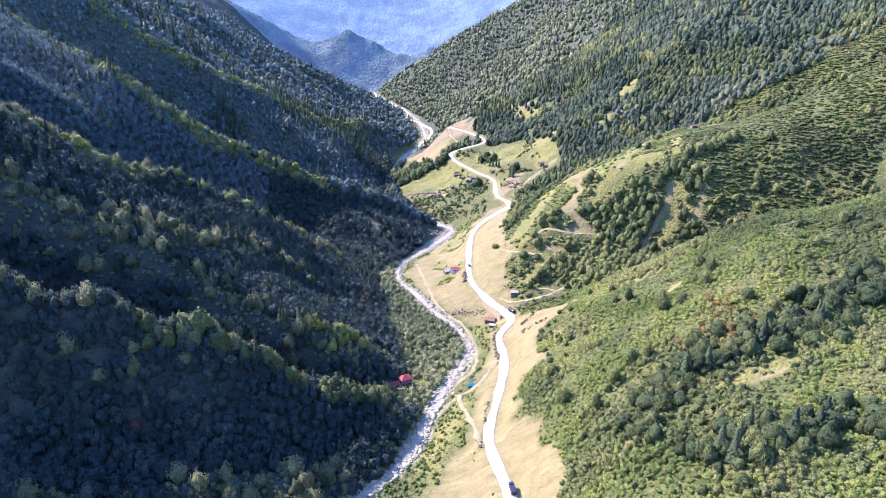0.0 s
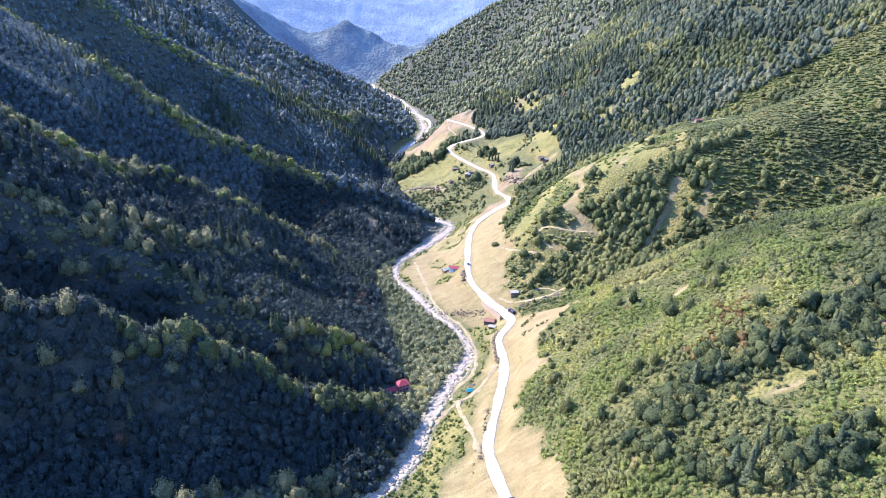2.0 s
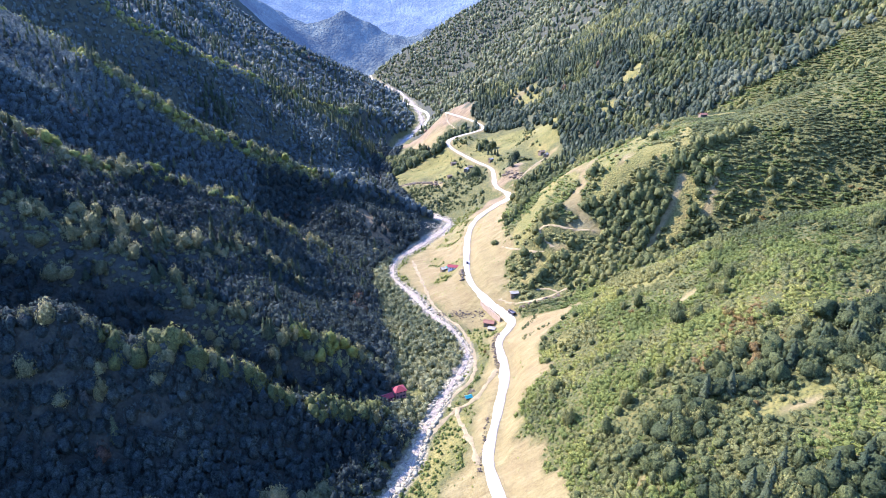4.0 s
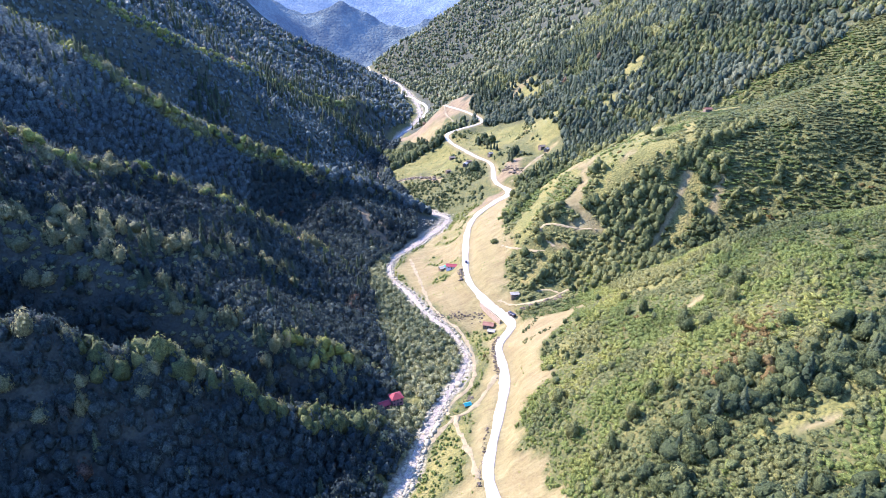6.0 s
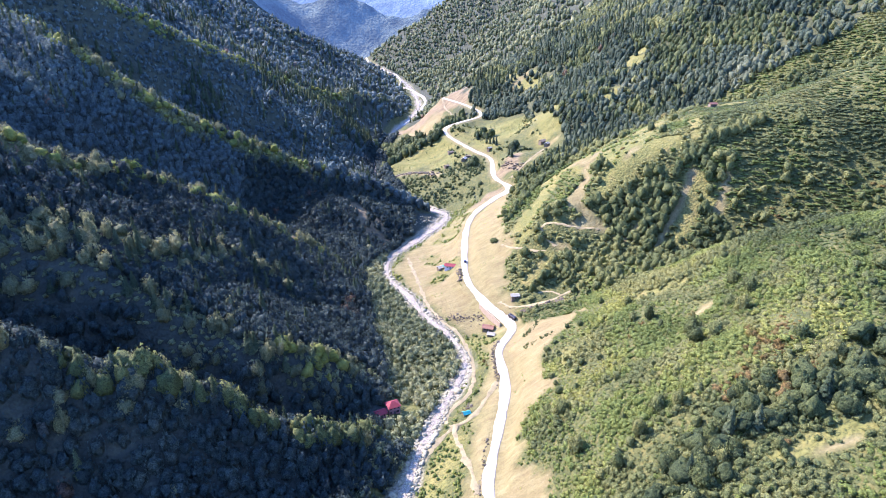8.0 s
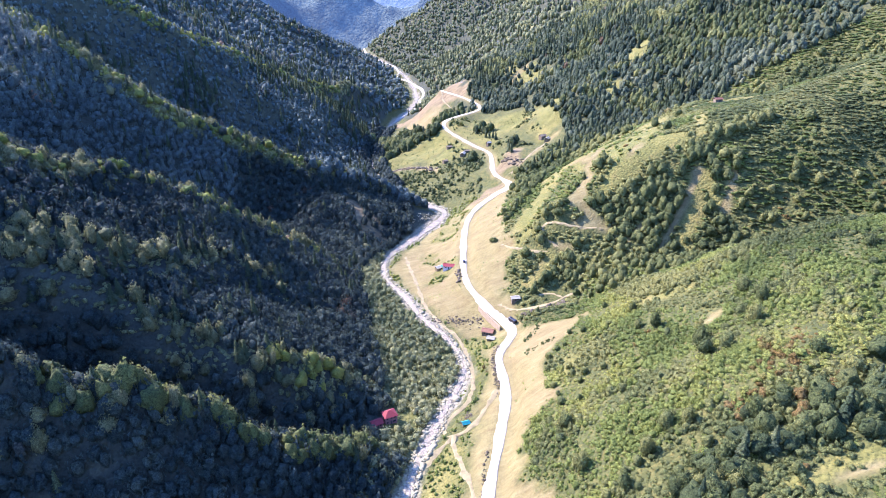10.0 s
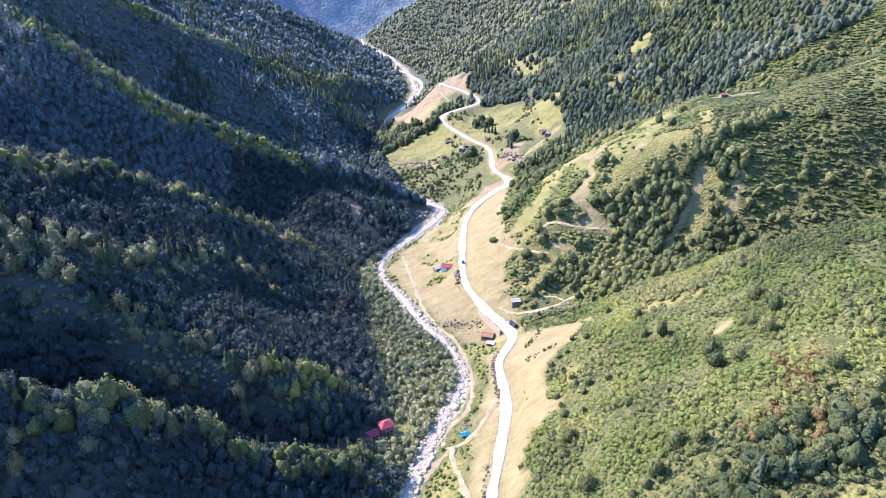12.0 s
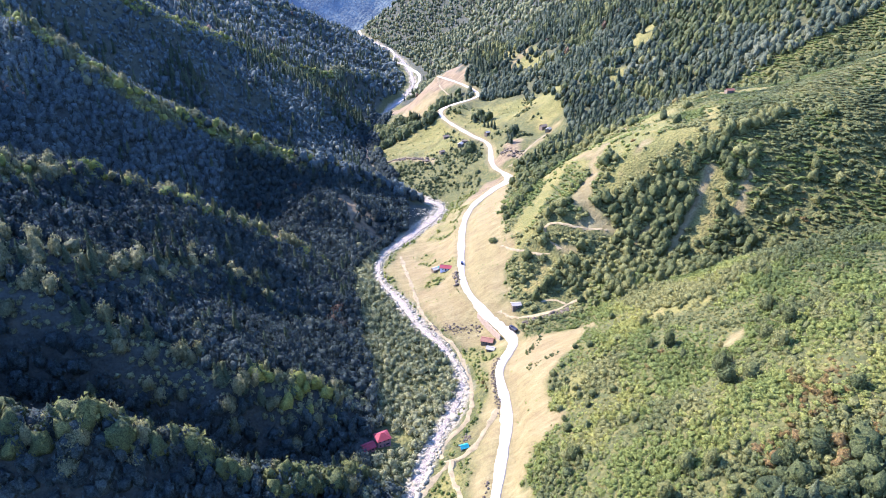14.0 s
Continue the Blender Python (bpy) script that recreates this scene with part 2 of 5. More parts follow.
gx = axis([(-2400, -270, 70, 5), (-270, 330, 3.3, 3.3), (330, 2400, 5, 70)])
gy = axis([(-420, 140, 40, 4), (140, 700, 2.8, 3.5), (700, 1200, 3.8, 9), (1200, 4900, 12, 60)])
# ---- ground sheet and its zones ----
GX, GY = np.meshgrid(gx, gy)
fx_, fy_ = GX.ravel(), GY.ravel()
gz = ground_height(fx_, fy_)
CUT = arr((44, 120), (46, 180), (48, 210), (51, 234), (45, 255), (39, 268), (41, 282), (47, 306), (59, 316), (58, 330), (58, 349), (68, 367), (95, 399), (60, 418), (56, 450), (53, 475), (55, 494), (63, 506), (58, 520), (58, 536), (60, 556), (64, 580), (70, 620), (78, 655), (87, 690))
SCARS = []
SCARS.append((arr((126, 488), (121, 494), (116, 501), (111, 510), (114, 518)), 3.2))
SCARS.append((arr((114, 516), (119, 526), (123, 533), (125, 548), (130, 558), (141, 570)), 3.4))
SCARS.append((arr((106, 512), (112, 523), (121, 530)), 4.4))
SCARS.append((arr((106, 495), (124, 489), (129, 486)), 3.0))
SCARS.append((arr((152, 528), (158, 531)), 3.0))
SCARS.append((arr((192, 496), (183, 485), (171, 474), (162, 467)), 2.6))
SCARS.append((arr((57, 684), (66, 692), (48, 677)), 6.0))
SCARS.append((arr((73, 748), (83, 742), (94, 727)), 6.0))
SCARS.append((arr((118, 745), (108, 736)), 4.0))
SCARS.append((arr((-4, 1120), (-24, 1150)), 16.0))
SCARS.append((arr((100, 1085), (125, 1075)), 5.0))
SCARS.append((arr((-96, 642), (-84, 632), (-72, 624)), 3.0))
SCARS.append((arr((-78, 624), (-62, 610), (-47, 602)), 3.6))
SCARS.append((arr((-84, 640), (-66, 628), (-48, 613)), 2.8))
SCARS.append((arr((-64, 604), (-50, 595)), 3.2))
SCARS.append((arr((-74, 612), (-66, 598)), 3.0))
SCARS.append((arr((-46, 640), (-30, 656)), 3.0))
SCARS.append((arr((80, 735), (90, 745), (90, 772)), 12.0))
SCARS.append((arr((36, 1150), (-20, 1185), (-72, 1245)), 27.0))
SCARS.append((arr((-62, 863), (-43, 861), (-18, 838), (4, 808)), 5.0))
SCARS.append((arr((-2, 1095), (-25, 1135), (-45, 1178)), 24.0))
SCARS.append((arr((38, 1190), (52, 1215)), 20.0))
SCARS.append((arr((117, 208), (124, 208.5), (131, 209), (138, 211)), 1.3))
SCARS.append((arr((127, 312), (132, 316)), 2.2))
SCARS.append((arr((134, 1092), (150, 1106)), 8.0))
SCARS.append((arr((132, 768), (142, 774)), 6.0))
SCARS.append((arr((66, 694), (54, 664)), 7.0))
SCARS.append((arr((58, 692), (46, 674)), 7.0))
SCARS.append((arr((75.5, 206), (72, 201)), 1.6))
SCARS.append((arr((92, 484), (100, 478)), 3.5))
SCARS.append((arr((140, 475), (150, 482)), 3.0))
SCARS.append((arr((205, 470), (212, 482)), 3.5))
SCARS.append((arr((160, 640), (190, 655)), 5.0))
SCARS.append((arr((126, 560), (120, 575)), 5.0))
REDS = [(l, w) for l, w in ((arr((60, 692), (46, 674)), 12.0), (arr((36, 1150), (-20, 1185), (-72, 1245)), 30.0), (arr((38, 1190), (52, 1215)), 24.0), (arr((57, 684), (66, 692), (48, 677)), 9.0), (arr((73, 748), (83, 742), (94, 727)), 9.0), (arr((-98, 644), (-71, 622), (-45, 600)), 22.0), (arr((-46, 640), (-30, 656)), 8.0), (arr((10, 1160), (-20, 1185), (-50, 1220)), 14.0), (arr((-62, 863), (-43, 861), (-18, 838)), 5.0), (arr((80, 735), (90, 745), (90, 772)), 12.0))]
MEADOWS = []
MEADOWS.append((arr((104, 569), (86, 542), (70, 520)), 9.0))
MEADOWS.append((arr((127, 513), (142, 518)), 5.0))
MEADOWS.append((arr((12, 590), (22, 650), (36, 632)), 13.0))
MEADOWS.append((arr((-8, 560), (2, 540)), 7.0))
MEADOWS.append((arr((30, 410), (20, 415)), 9.0))
MEADOWS.append((arr((-55, 905), (0, 905), (60, 930), (115, 890)), 38.0))
MEADOWS.append((arr((10, 850), (70, 872)), 26.0))
MEADOWS.append((arr((120, 585), (160, 590), (215, 630)), 24.0))
MEADOWS.append((arr((128, 556), (150, 548), (172, 560)), 17.0))
MEADOWS.append((arr((140, 522), (156, 530), (172, 528), (186, 522)), 9.0))
MEADOWS.append((arr((196, 486), (186, 474), (176, 466)), 7.0))
MEADOWS.append((arr((138, 540), (150, 528), (166, 528)), 13.0))
MEADOWS.append((arr((151, 512), (143, 520)), 6.0))
MEADOWS.append((arr((215, 630), (232, 625), (262, 607), (290, 585)), 6.0))
MEADOWS.append((arr((190, 492), (186, 482), (203, 475)), 6.0))
MEADOWS.append((arr((145, 1098), (149, 1038)), 20.0))
MEADOWS.append((arr((211, 802), (216, 812)), 12.0))
MEADOWS.append((arr((127, 364), (116, 372), (135, 358)), 6.0))
MEADOWS.append((arr((75, 343), (70, 334)), 5.0))
MEADOWS.append((arr((68, 460), (78, 466), (84, 474)), 8.0))
MEADOWS.append((arr((135, 800), (150, 870)), 22.0))
MEADOWS.append((arr((-2, 505), (12, 520)), 9.0))
MEADOWS.append((arr((28, 418), (40, 408)), 8.0))
MEADOWS.append((arr((200, 520), (215, 560)), 6.0))
MEADOWS.append((arr((-14, 340), (-6, 352)), 4.0))
MEADOWS.append((arr((10, 308), (2, 285), (-6, 262), (-4, 235), (-2, 210)), 8.0))
MEADOWS.append((arr((120, 1150), (150, 1050)), 18.0))
MEADOWS.append((arr((250, 860), (270, 900)), 12.0))
MEADOWS.append((arr((330, 555), (250, 610)), 6.0))
MEADOWS.append((arr((60, 500), (72, 505)), 4.0))
MEADOWS.append((arr((112, 211), (125, 213), (140, 213)), 4.5))
MEADOWS += [(arr((-114, 415), (-95, 426), (-74, 435)), 2.6), (arr((-497, 1143), (-441, 1175), (-366, 1180), (-293, 1187)), 5.0), (LEFT_LINES[9][2:9, :2], 5.0), (LEFT_LINES[11][2:6, :2], 6.0), (LEFT_LINES[6][3:6, :2], 3.0), (LEFT_LINES[14][1:4, :2], 6.0)]
SCARS = [(np.column_stack([l, np.zeros(len(l))]), w) for l, w in SCARS]
REDS = [(np.column_stack([l, np.zeros(len(l))]), w) for l, w in REDS]
MEADOWS = [(np.column_stack([l, np.zeros(len(l))]), w) for l, w in MEADOWS]


def dist_only(x, y, line):
    return to_line(x, y, line)[0]


def zones(x, y):
    """Shares of bare earth, meadow and river gravel at each place."""
    rag = fbm(x, y, 16, 3, 31) * 9
    dr, _, _ = to_line(x, y, river_cut)
    dd, sd, _ = to_line(x, y, road_cut)
    right_edge = np.interp(y, CUT[:, 1], CUT[:, 0])
    along = smooth(150, 200, y) * (1 - smooth(668, 690, y))
    river_x = np.interp(y, river_line[:, 1], river_line[:, 0])
    earth_r = (1 - smooth(-1.6, 2.0, x - right_edge + rag * 0.8 + 9 * fbm(x, y, 8, 3, 33)))
    bank = np.interp(y, [180, 240, 290, 325, 345, 400, 430, 455, 640, 690], [32, 28, 28, 26, 18, 15, 17, 9, 11, 30])
    earth_l = smooth(-3, 4, x - river_x - bank + rag)
    earth = along * earth_r * earth_l
    earth = np.maximum(earth, (1 - smooth(4.0, 7.5, dd + rag * 0.3)) * (y > 150))
    for line, w in SCARS:
        earth = np.maximum(earth, 1 - smooth(w * 0.6, w * 1.1, dist_only(x, y, line) + rag * w * 0.09))
    meadow = np.zeros_like(x)
    for line, w in MEADOWS:
        meadow = np.maximum(meadow, 1 - smooth(w * 0.6, w * 1.15, dist_only(x, y, line) + rag * w * 0.06))
    earth = np.where((meadow > 0.3) & (y > 400) & (y < 690) & (x < 60), earth * np.clip(0.3 + 1.5 * fbm(x, y, 9, 3, 71), 0.05, 1), earth)
    meadow = meadow * (1 - earth)
    gravel = 1 - smooth(0, 3.5, dr - river_half(y) - 0.5 + rag * 0.5)
    return earth, meadow, gravel


def redness(x, y):
    """Where the bare earth is reddish brown."""
    out = np.zeros_like(x)
    for line, w in REDS:
        out = np.maximum(out, 1 - smooth(w * 0.6, w * 1.2, dist_only(x, y, line)))
    return out


def toe(y):
    """Where the left-hand slope meets the valley floor."""
    return np.interp(y, [100, 300, 345, 400, 450, 500, 540, 590, 640, 680, 700, 740, 800, 1000, 1250, 1600, 2100, 2700], [-70, -32, -24, -36, -46, -58, -64, -40, -12, 3, -3, -42, -85, -112, -105, -75, -150, -300])


def forest_edge(y):
    """Where the forest of the high right-hand slope begins."""
    return np.interp(y, [690, 740, 800, 860, 960, 1010, 1080, 1150, 1230, 1300, 1600, 1900, 2100, 2300, 2700], [95, 150, 150, 140, 110, 66, 30, 40, 0, -70, -32, -72, -104, -165, -285])


RIBS = [(arr((-497, 1143, 0), (-441, 1175, 0), (-366, 1180, 0), (-293, 1187, 0)), 8.0), (arr((-231, 394, 0), (-211, 406, 0), (-185, 413, 0)), 4.0), (arr((-114, 415, 0), (-95, 426, 0), (-74, 435, 0)), 4.0)]


def crest_grass(x, y):
    """Open grass and low scrub along the backs of the left-hand spurs."""
    out = np.zeros_like(x)
    for line, w in ((LEFT_LINES[6], 4.0), (LEFT_LINES[9], 9.0), (LEFT_LINES[11], 10.0), (LEFT_LINES[14], 14.0), *RIBS):
        out = np.maximum(out, 1 - smooth(w * 0.5, w * 1.3, to_line(x, y, line)[0] + 9 * fbm(x, y, 26, 3, 19)))
    return out


def woodland(x, y):
    rag = fbm(x, y, 30, 3, 61) * 16
    left = 1 - smooth(-6, 4, x - toe(y) + rag * 0.4)
    right = smooth(-6, 10, x - forest_edge(y) + rag) * (y > 690)
    return np.maximum(left * (1 - 0.2 * smooth(560, 760, y)) * (1 - 0.8 * crest_grass(x, y)), right * (0.4 + 0.4 * smooth(1000, 1300, y)))


def grid_mesh(name, x, y, z, nx, ny):
    me = bpy.data.meshes.new(name)
    me.vertices.add(len(x))
    me.vertices.foreach_set("co", np.stack([x, y, z], 1).ravel())
    j, i = np.meshgrid(np.arange(nx - 1), np.arange(ny - 1))
    a = (i * nx + j).ravel()
    quads = np.stack([a, a + 1, a + nx + 1, a + nx], 1)
    me.loops.add(quads.size)
    me.loops.foreach_set("vertex_index", quads.ravel())
    me.polygons.add(len(quads))
    me.polygons.foreach_set("loop_start", np.arange(len(quads)) * 4)
    me.update(calc_edges=True)
    me.polygons.foreach_set("use_smooth", np.ones(len(quads), bool))
    return me


# ---- materials ----
def nodes_of(name):
    m = bpy.data.materials.new(name)
    m.use_nodes = True
    t = m.node_tree
    return m, t, t.nodes["Principled BSDF"]


def add(t, kind, **values):
    n = t.nodes.new(kind)
    for k, v in values.items():
        if k in n.inputs:
            n.inputs[k].default_value = v
    return n


def noise_node(t, scale, detail=4.0, rough=0.55, world_space=True):
    n = add(t, "ShaderNodeTexNoise", Scale=scale, Detail=detail, Roughness=rough)
    if world_space:
        g = t.nodes.new("ShaderNodeNewGeometry")
        t.links.new(g.outputs["Position"], n.inputs["Vector"])
    return n.outputs["Fac"]


def ramp(t, fac, stops):
    r = t.nodes.new("ShaderNodeValToRGB")
    e = r.color_ramp.elements
    while len(e) < len(stops):
        e.new(0.5)
    for el, (p, c) in zip(e, stops):
        el.position, el.color = p, (*c, 1) if len(c) == 3 else c
    t.links.new(fac, r.inputs["Fac"])
    return r.outputs["Color"]


def mix(t, fac, a, b, blend="MIX"):
    n = t.nodes.new("ShaderNodeMix")
    n.data_type, n.blend_type = "RGBA", blend
    ins = [s for s in n.inputs if s.enabled]
    for s, v in zip(ins, (fac, a, b)):
        if isinstance(v, (int, float)):
            s.default_value = v
        elif isinstance(v, tuple):
            s.default_value = (*v, 1)
        else:
            t.links.new(v, s)
    return [o for o in n.outputs if o.enabled][0]


def math_node(t, op, a, b):
    n = t.nodes.new("ShaderNodeMath")
    n.operation = op
    for s, v in zip(n.inputs, (a, b)):
        if isinstance(v, (int, float)):
            s.default_value = v
        else:
            t.links.new(v, s)
    return n.outputs[0]


def bump(t, bsdf, height, strength, dist):
    b = add(t, "ShaderNodeBump", Strength=strength, Distance=dist)
    t.links.new(height, b.inputs["Height"])
    t.links.new(b.outputs["Normal"], bsdf.inputs["Normal"])


def ground_material():
    m, t, b = nodes_of("valley_ground")
    at = t.nodes.new("ShaderNodeAttribute")
    at.attribute_name = "zone"
    sep = t.nodes.new("ShaderNodeSeparateColor")
    t.links.new(at.outputs["Color"], sep.inputs["Color"])
    big, mid, fine = noise_node(t, 0.022, 5), noise_node(t, 0.12, 5), noise_node(t, 0.9, 6, 0.65)
    scrub = ramp(t, mid, [(0.3, (0.043, 0.053, 0.015)), (0.5, (0.082, 0.094, 0.022)), (0.68, (0.135, 0.128, 0.029)), (0.82, (0.189, 0.137, 0.038))])
    scrub = mix(t, 0.5, scrub, ramp(t, fine, [(0.3, (0.031, 0.040, 0.017)), (0.6, (0.107, 0.112, 0.037))]))
    cells = t.nodes.new("ShaderNodeTexVoronoi")
    cells.inputs["Scale"].default_value = 0.55
    gpos = t.nodes.new("ShaderNodeNewGeometry")
    t.links.new(gpos.outputs["Position"], cells.inputs["Vector"])
    dome = math_node(t, "SUBTRACT", 1.0, cells.outputs["Distance"])
    scrub = mix(t, 0.5, scrub, ramp(t, cells.outputs["Color"], [(0.2, (0.029, 0.037, 0.010)), (0.55, (0.070, 0.079, 0.018)), (0.85, (0.139, 0.119, 0.028))]))
    litter = ramp(t, mid, [(0.3, (0.018, 0.024, 0.018)), (0.55, (0.038, 0.047, 0.033)), (0.75, (0.085, 0.088, 0.052))])
    litter = mix(t, 0.4, litter, ramp(t, fine, [(0.35, (0.016, 0.020, 0.015)), (0.65, (0.065, 0.072, 0.044))]))
    wood = t.nodes.new("ShaderNodeAttribute")
    wood.attribute_name = "woodland"
    grass = ramp(t, big, [(0.35, (0.101, 0.112, 0.022)), (0.55, (0.148, 0.141, 0.030)), (0.7, (0.197, 0.164, 0.044))])
    grass = mix(t, 0.35, grass, ramp(t, fine, [(0.3, (0.063, 0.070, 0.019)), (0.65, (0.197, 0.184, 0.052))]))
    grass = mix(t, 0.4, grass, ramp(t, mid, [(0.35, (0.071, 0.082, 0.019)), (0.55, (0.155, 0.148, 0.034)), (0.72, (0.214, 0.164, 0.055))]))
    grass = mix(t, ramp(t, fine, [(0.36, (1, 1, 1)), (0.46, (0, 0, 0))]), grass, (0.055, 0.064, 0.018))
    earth = ramp(t, mid, [(0.28, (0.104, 0.084, 0.027)), (0.5, (0.156, 0.136, 0.044)), (0.72, (0.208, 0.189, 0.068))])
    earth = mix(t, 0.4, earth, ramp(t, fine, [(0.3, (0.081, 0.060, 0.023)), (0.6, (0.219, 0.195, 0.070))]))
    earth = mix(t, math_node(t, "MULTIPLY", ramp(t, big, [(0.45, (0, 0, 0)), (0.62, (1, 1, 1))]), 0.22), earth, (0.208, 0.146, 0.070))
    tc = t.nodes.new("ShaderNodeMapping")
    tc.inputs["Scale"].default_value = (0.05, 0.32, 0.10)
    tc.inputs["Rotation"].default_value = (0, 0, 0.5)
    t.links.new(gpos.outputs["Position"], tc.inputs["Vector"])
    rills = add(t, "ShaderNodeTexNoise", Scale=1.0, Detail=6.0, Roughness=0.7)
    t.links.new(tc.outputs["Vector"], rills.inputs["Vector"])
    earth = mix(t, 0.3, earth, ramp(t, rills.outputs["Fac"], [(0.32, (0.070, 0.052, 0.023)), (0.5, (0.145, 0.125, 0.049)), (0.66, (0.231, 0.213, 0.098))]))
    earth = mix(t, math_node(t, "MULTIPLY", at.outputs["Alpha"], 0.75), earth, ramp(t, rills.outputs["Fac"], [(0.35, (0.084, 0.060, 0.034)), (0.6, (0.188, 0.150, 0.074))]))
    stone = ramp(t, fine, [(0.3, (0.094, 0.084, 0.052)), (0.5, (0.215, 0.197, 0.122)), (0.7, (0.355, 0.33, 0.215))])
    c = mix(t, wood.outputs["Fac"], scrub, litter)
    c = mix(t, sep.outputs["Green"], c, grass)
    c = mix(t, sep.outputs["Red"], c, earth)
    c = mix(t, sep.outputs["Blue"], c, stone)
    t.links.new(c, b.inputs["Base Color"])
    b.inputs["Roughness"].default_value = 0.95
    b.inputs["Specular IOR Level"].default_value = 0.15
    bump(t, b, math_node(t, "ADD", math_node(t, "ADD", math_node(t, "ADD", fine, math_node(t, "MULTIPLY", rills.outputs["Fac"], 0.55)), math_node(t, "MULTIPLY", dome, math_node(t, "SUBTRACT", 1.0, sep.outputs["Red"]))), math_node(t, "MULTIPLY", mid, 2.0)), 0.9, 0.8)
    return m


def foliage_material(name, dark, mid_c, light, dry, dry_share=0.12, gloss=0.75, grain=1.5):
    """Leaves: a tint for each plant, sprays of lighter and darker leaves, and some light let through."""
    m, t, b = nodes_of(name)
    at = t.nodes.new("ShaderNodeAttribute")
    at.attribute_name = "tint"
    sep = t.nodes.new("ShaderNodeSeparateColor")
    t.links.new(at.outputs["Color"], sep.inputs["Color"])
    c = ramp(t, sep.outputs["Red"], [(0.0, dark), (0.5, mid_c), (1.0, light)])
    c = mix(t, ramp(t, sep.outputs["Green"], [(1 - dry_share - 0.03, (0, 0, 0)), (1 - dry_share + 0.03, (1, 1, 1))]), c, dry)
    sprays, leaf = noise_node(t, grain, 3.0, 0.62), noise_node(t, grain * 0.38, 2.0, 0.5)
    c = mix(t, 1.0, c, ramp(t, sprays, [(0.32, (0.42, 0.44, 0.46)), (0.5, (0.95, 0.95, 0.95)), (0.68, (1.55, 1.52, 1.40))]), "MULTIPLY")
    c = mix(t, 1.0, c, ramp(t, leaf, [(0.3, (0.78, 0.82, 0.86)), (0.7, (1.22, 1.18, 1.12))]), "MULTIPLY")
    t.links.new(c, b.inputs["Base Color"])
    b.inputs["Roughness"].default_value = gloss
    b.inputs["Specular IOR Level"].default_value = 0.12
    bump(t, b, math_node(t, "ADD", sprays, leaf), 0.85, 0.9)
    tr = t.nodes.new("ShaderNodeBsdfTranslucent")
    t.links.new(c, tr.inputs["Color"])
    ms = add(t, "ShaderNodeMixShader", Fac=0.4)
    out = t.nodes["Material Output"]
    t.links.new(b.outputs[0], ms.inputs[1])
    t.links.new(tr.outputs[0], ms.inputs[2])
    t.links.new(ms.outputs[0], out.inputs["Surface"])
    return m


def plain(name, colour, rough=0.8, vary=0.25, scale=0.8, metal=0.0, relief=0.0):
    m, t, b = nodes_of(name)
    n = noise_node(t, scale, 5, 0.6)
    c = ramp(t, n, [(0.3, tuple(v * (1 - vary) for v in colour)), (0.7, tuple(min(1, v * (1 + vary)) for v in colour))])
    n2 = noise_node(t, scale * 7, 3, 0.6)
    c = mix(t, vary * 0.6, c, ramp(t, n2, [(0.35, tuple(v * 0.5 for v in colour)), (0.65, colour)]))
    t.links.new(c, b.inputs["Base Color"])
    b.inputs["Roughness"].default_value = rough
    b.inputs["Metallic"].default_value = metal
    if relief:
        bump(t, b, n2, 0.6, relief)
    return m


def distant(name, woods, haze_glow, strength=0.27):
    """Mountains so far off that the haze outshines them; an even glow on them stands for it."""
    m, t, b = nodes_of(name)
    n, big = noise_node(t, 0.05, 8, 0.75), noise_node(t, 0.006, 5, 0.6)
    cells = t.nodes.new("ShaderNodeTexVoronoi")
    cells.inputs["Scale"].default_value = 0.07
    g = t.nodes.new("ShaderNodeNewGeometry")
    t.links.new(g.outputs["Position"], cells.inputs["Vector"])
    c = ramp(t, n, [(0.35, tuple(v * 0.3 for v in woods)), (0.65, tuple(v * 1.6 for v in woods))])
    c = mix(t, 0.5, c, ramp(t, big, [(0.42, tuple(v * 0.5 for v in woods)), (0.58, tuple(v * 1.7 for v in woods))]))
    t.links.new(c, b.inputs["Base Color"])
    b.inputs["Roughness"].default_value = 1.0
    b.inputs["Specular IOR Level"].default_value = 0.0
    b.inputs["Emission Color"].default_value = (*haze_glow, 1)
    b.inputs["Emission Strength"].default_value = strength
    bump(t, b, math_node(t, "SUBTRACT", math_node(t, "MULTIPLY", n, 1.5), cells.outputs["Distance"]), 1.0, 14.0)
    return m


GROUND = ground_material()
LEAF = foliage_material("broad_leaves", (0.070, 0.086, 0.040), (0.142, 0.160, 0.070), (0.255, 0.258, 0.112), (0.22, 0.140, 0.06), 0.04, grain=1.9)
# broad leaves with shade put into the colour: darkened and blued
SHADE_LEAF = foliage_material("shade_darkened_leaves", (0.026, 0.040, 0.034), (0.049, 0.071, 0.058), (0.112, 0.138, 0.092), (0.10, 0.075, 0.045), 0.006)
# bluish, paled leaf colour in place of the haze over the further slopes
HAZE_LEAF = foliage_material("haze_tinted_leaves", (0.062, 0.088, 0.078), (0.116, 0.154, 0.128), (0.192, 0.228, 0.168), (0.20, 0.145, 0.09), 0.006, grain=1.0)
FOREST = foliage_material("forest_leaves", (0.044, 0.064, 0.036), (0.092, 0.120, 0.064), (0.185, 0.205, 0.108), (0.17, 0.12, 0.06), 0.006, grain=1.2)
ALDER = foliage_material("alder_leaves", (0.100, 0.125, 0.058), (0.192, 0.215, 0.092), (0.325, 0.325, 0.140), (0.24, 0.17, 0.10), 0.006)
